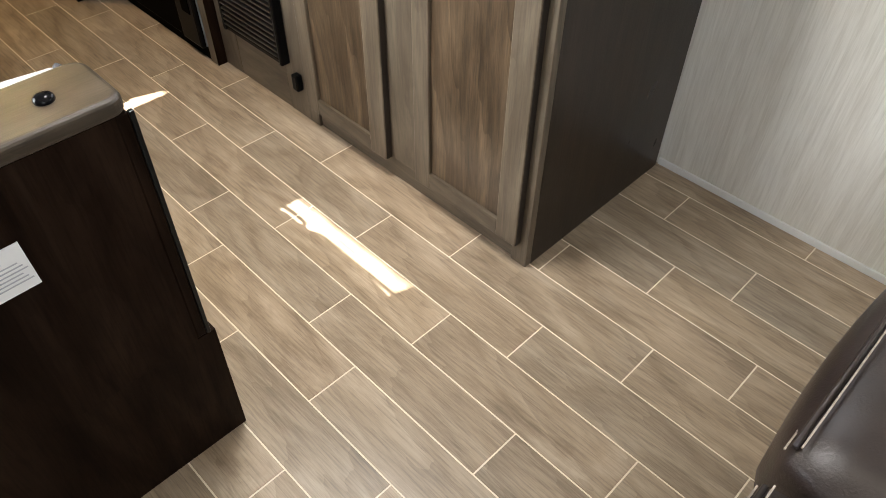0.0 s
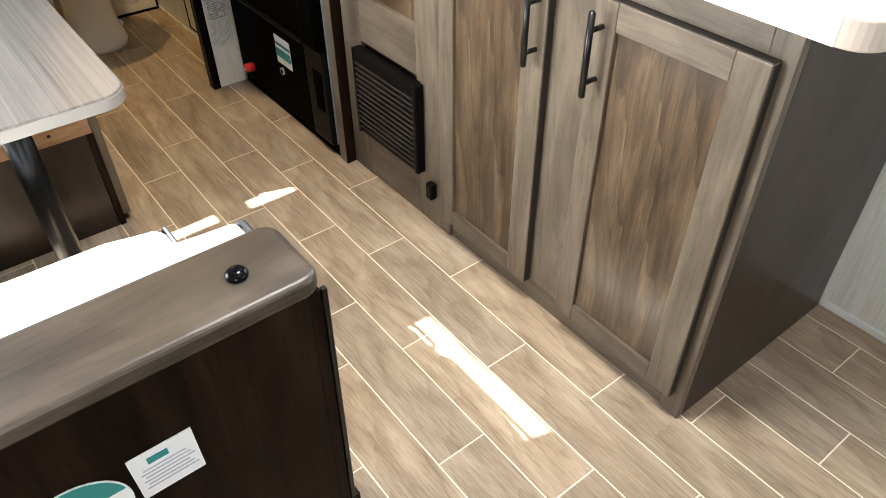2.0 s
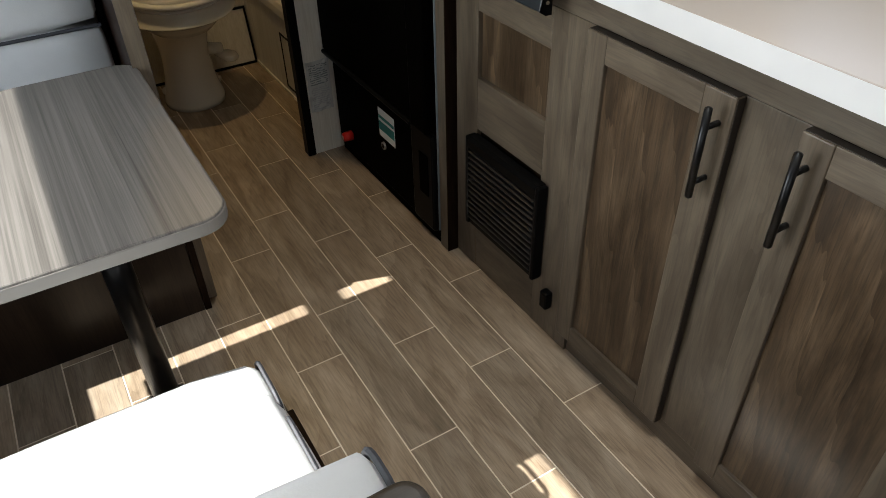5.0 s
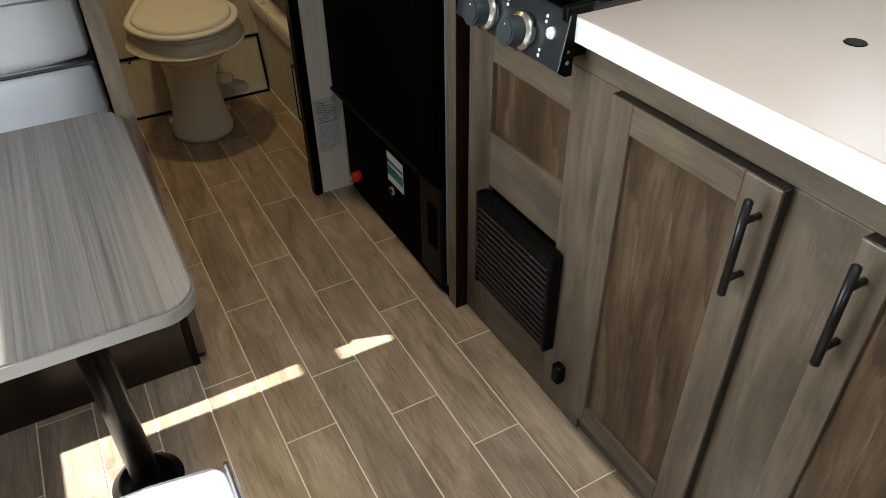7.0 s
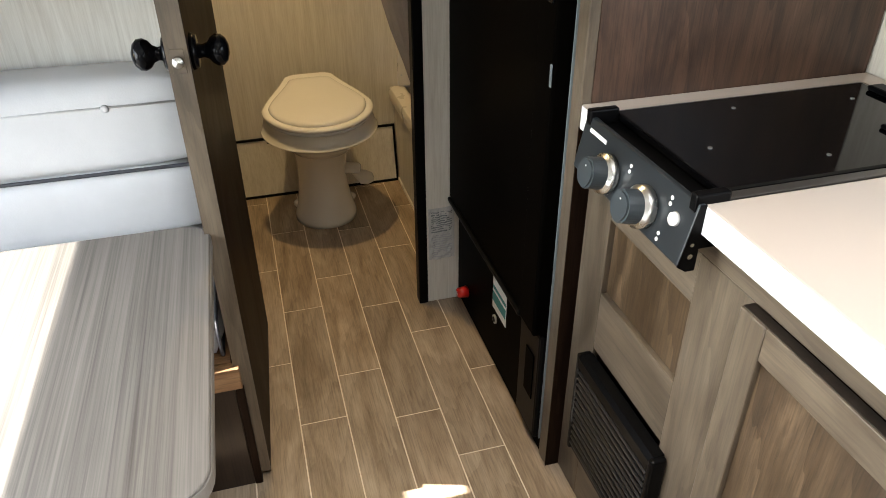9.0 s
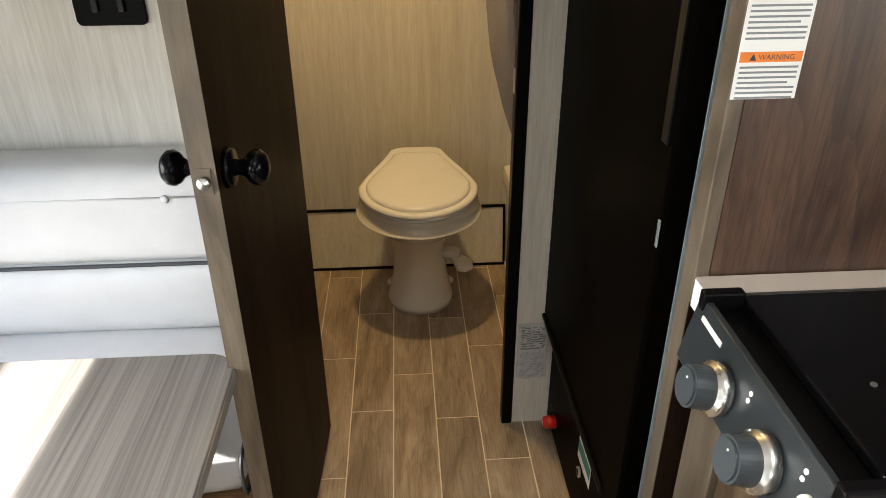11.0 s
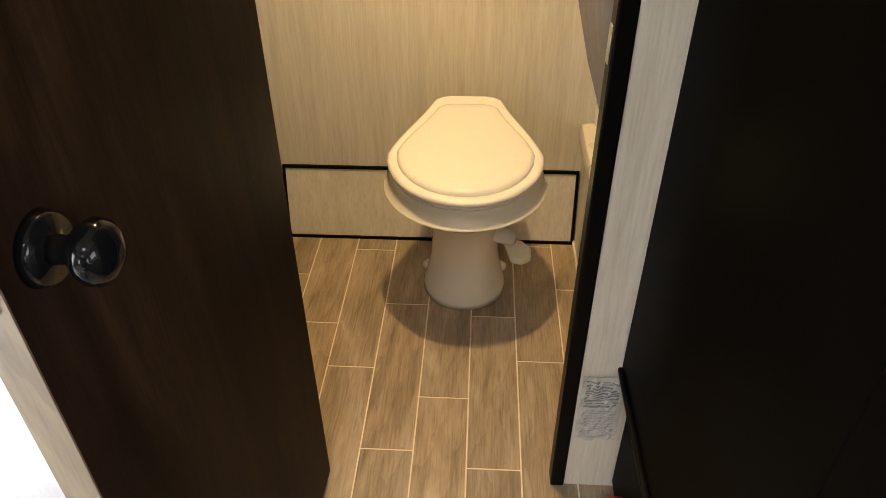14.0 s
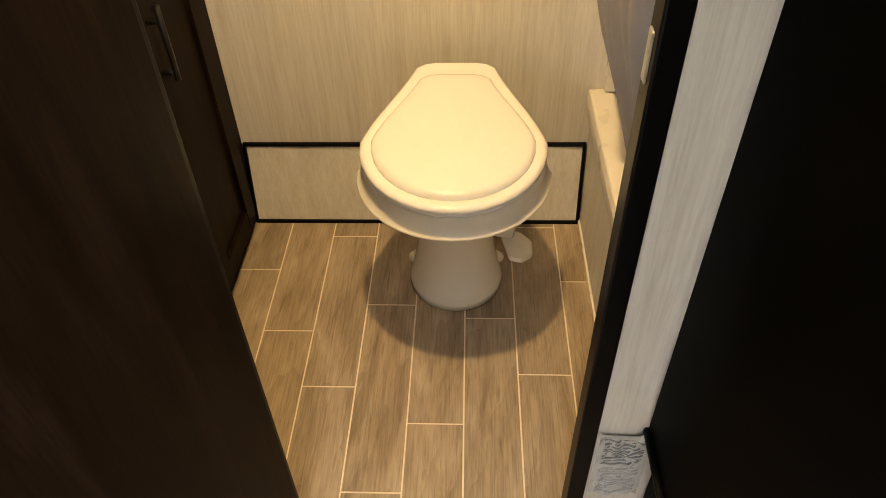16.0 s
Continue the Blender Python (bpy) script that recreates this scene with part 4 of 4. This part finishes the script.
# ---- sofa at the front ----
sofa = thing("sofa", (1.1, -0.5, 0), "dark brown leather sofa with tan stitching", "sofa")
part("base", box(0.68, 1.5, -0.86, 0.16, 0.0, 0.28, 0.02, 3), M_LEATHER, sofa, "", True)
for y0, y1 in ((-0.395, 0.14), (-0.85, -0.405)):
    cu = part("seat_cushion", cushion(0.645, 1.32, y0, y1, 0.28, 0.48, 0.05, 0.02), M_LEATHER, sofa, "", True)
    for sx, sz in ((0.6655, 0.4755), (0.6515, 0.4545)):
        bm = bmesh.new()
        for i in range(90):
            y = y0 + 0.03 + (y1 - y0 - 0.06) * i / 89
            box(sx - 0.0012, sx + 0.0012, y - 0.0022, y + 0.0022, sz - 0.0012, sz + 0.0012, bm=bm)
        tagged(part("stitching", bm, M_THREAD, cu, "tan stitched seam"), kind="stuff")
    part("welt", tube((0.6585, y0 + 0.03, 0.4665), (0.6585, y1 - 0.03, 0.4665), 0.0045, 8), M_LEATHER, cu, "", True)
part("backrest", cushion(1.3, 1.52, -0.85, 0.14, 0.28, 0.92, 0.07, 0.02), M_LEATHER, sofa, "", True)

# baseboard under the side wall by the sofa
structure("baseboard", box(0.0, XF, YG - 0.008, YG - 0.0005, 0.0, 0.02, 0.002), M_WALLW, "thin pale trim along the wall's foot", "baseboard")

# unseen ceiling frame, added round the aisle's fill lamp
rv = thing("aisle_fill_frame", (-0.35, -0.42, ZC), "unseen white square frame round the added aisle fill light", "roof vent", kind="structure")
for a, b0, c0, d in ((-0.55, -0.15, -0.62, -0.60), (-0.55, -0.15, -0.24, -0.22), (-0.55, -0.53, -0.60, -0.24), (-0.17, -0.15, -0.60, -0.24)):
    part("frame_side", box(a, b0, c0, d, ZC - 0.02, ZC, 0.003), M_WALLW, rv)

# ceiling lamps; the front one is unseen, added for its fill light
for x, y in ((0.6, -0.5), (-2.246, -0.46)):
    lf = thing("ceiling_lamp", (x, y, ZC), "white flush ceiling lamp", "lamp", "ceiling lamps")
    part("housing", box(x - 0.16, x + 0.16, y - 0.07, y + 0.07, ZC - 0.025, ZC, 0.006), M_WALLW, lf)

# ---- floor planks ----
PL, PW = 0.4922, 0.1195
START = {-5: 0.443, -4: 0.13, -3: 0.383, -2: 0.238, -1: 0.02, 0: 0.337, 1: 0.133, 2: 0.461, 3: 0.263, 4: 0.42, 5: 0.172, 6: 0.013, 7: 0.30}
bed = bpy.data.objects["floor"]
G = 0.0017
shared = {}


def plank_mesh(length, width):
    key = (round(length, 3), round(width, 3))
    if key not in shared:
        bm = bmesh.new()
        x, y, e = length / 2 - G, width / 2 - G, 0.0008
        lo = [bm.verts.new((sx * x, sy * y, -0.003)) for sx, sy in ((-1, -1), (1, -1), (1, 1), (-1, 1))]
        md = [bm.verts.new((sx * x, sy * y, -0.0005)) for sx, sy in ((-1, -1), (1, -1), (1, 1), (-1, 1))]
        hi = [bm.verts.new((sx * (x - e), sy * (y - e), 0)) for sx, sy in ((-1, -1), (1, -1), (1, 1), (-1, 1))]
        bm.faces.new(hi)
        for a, b in ((lo, md), (md, hi)):
            for i in range(4):
                bm.faces.new((a[i], a[(i + 1) % 4], b[(i + 1) % 4], b[i]))
        me = bpy.data.meshes.new("plank")
        bm.to_mesh(me)
        bm.free()
        me.materials.append(M_PLANK)
        shared[key] = me
    return shared[key]


for k in range(-5, 14):
    y1, y0 = min(-k * PW, YG), max(-(k + 1) * PW, YD)
    s = START.get(k, (k * 0.197) % PL) - 1.47
    x = s - PL * math.ceil((s - XB) / PL)
    while x < XF - 0.01:
        a, b = max(x, XB), min(x + PL, XF)
        if b - a > 0.02 and y1 - y0 > 0.01:
            ob = new("plank", plank_mesh(b - a, y1 - y0))
            ob.parent = bed
            ob.location = ((a + b) / 2, (y0 + y1) / 2, 0)
        x += PL
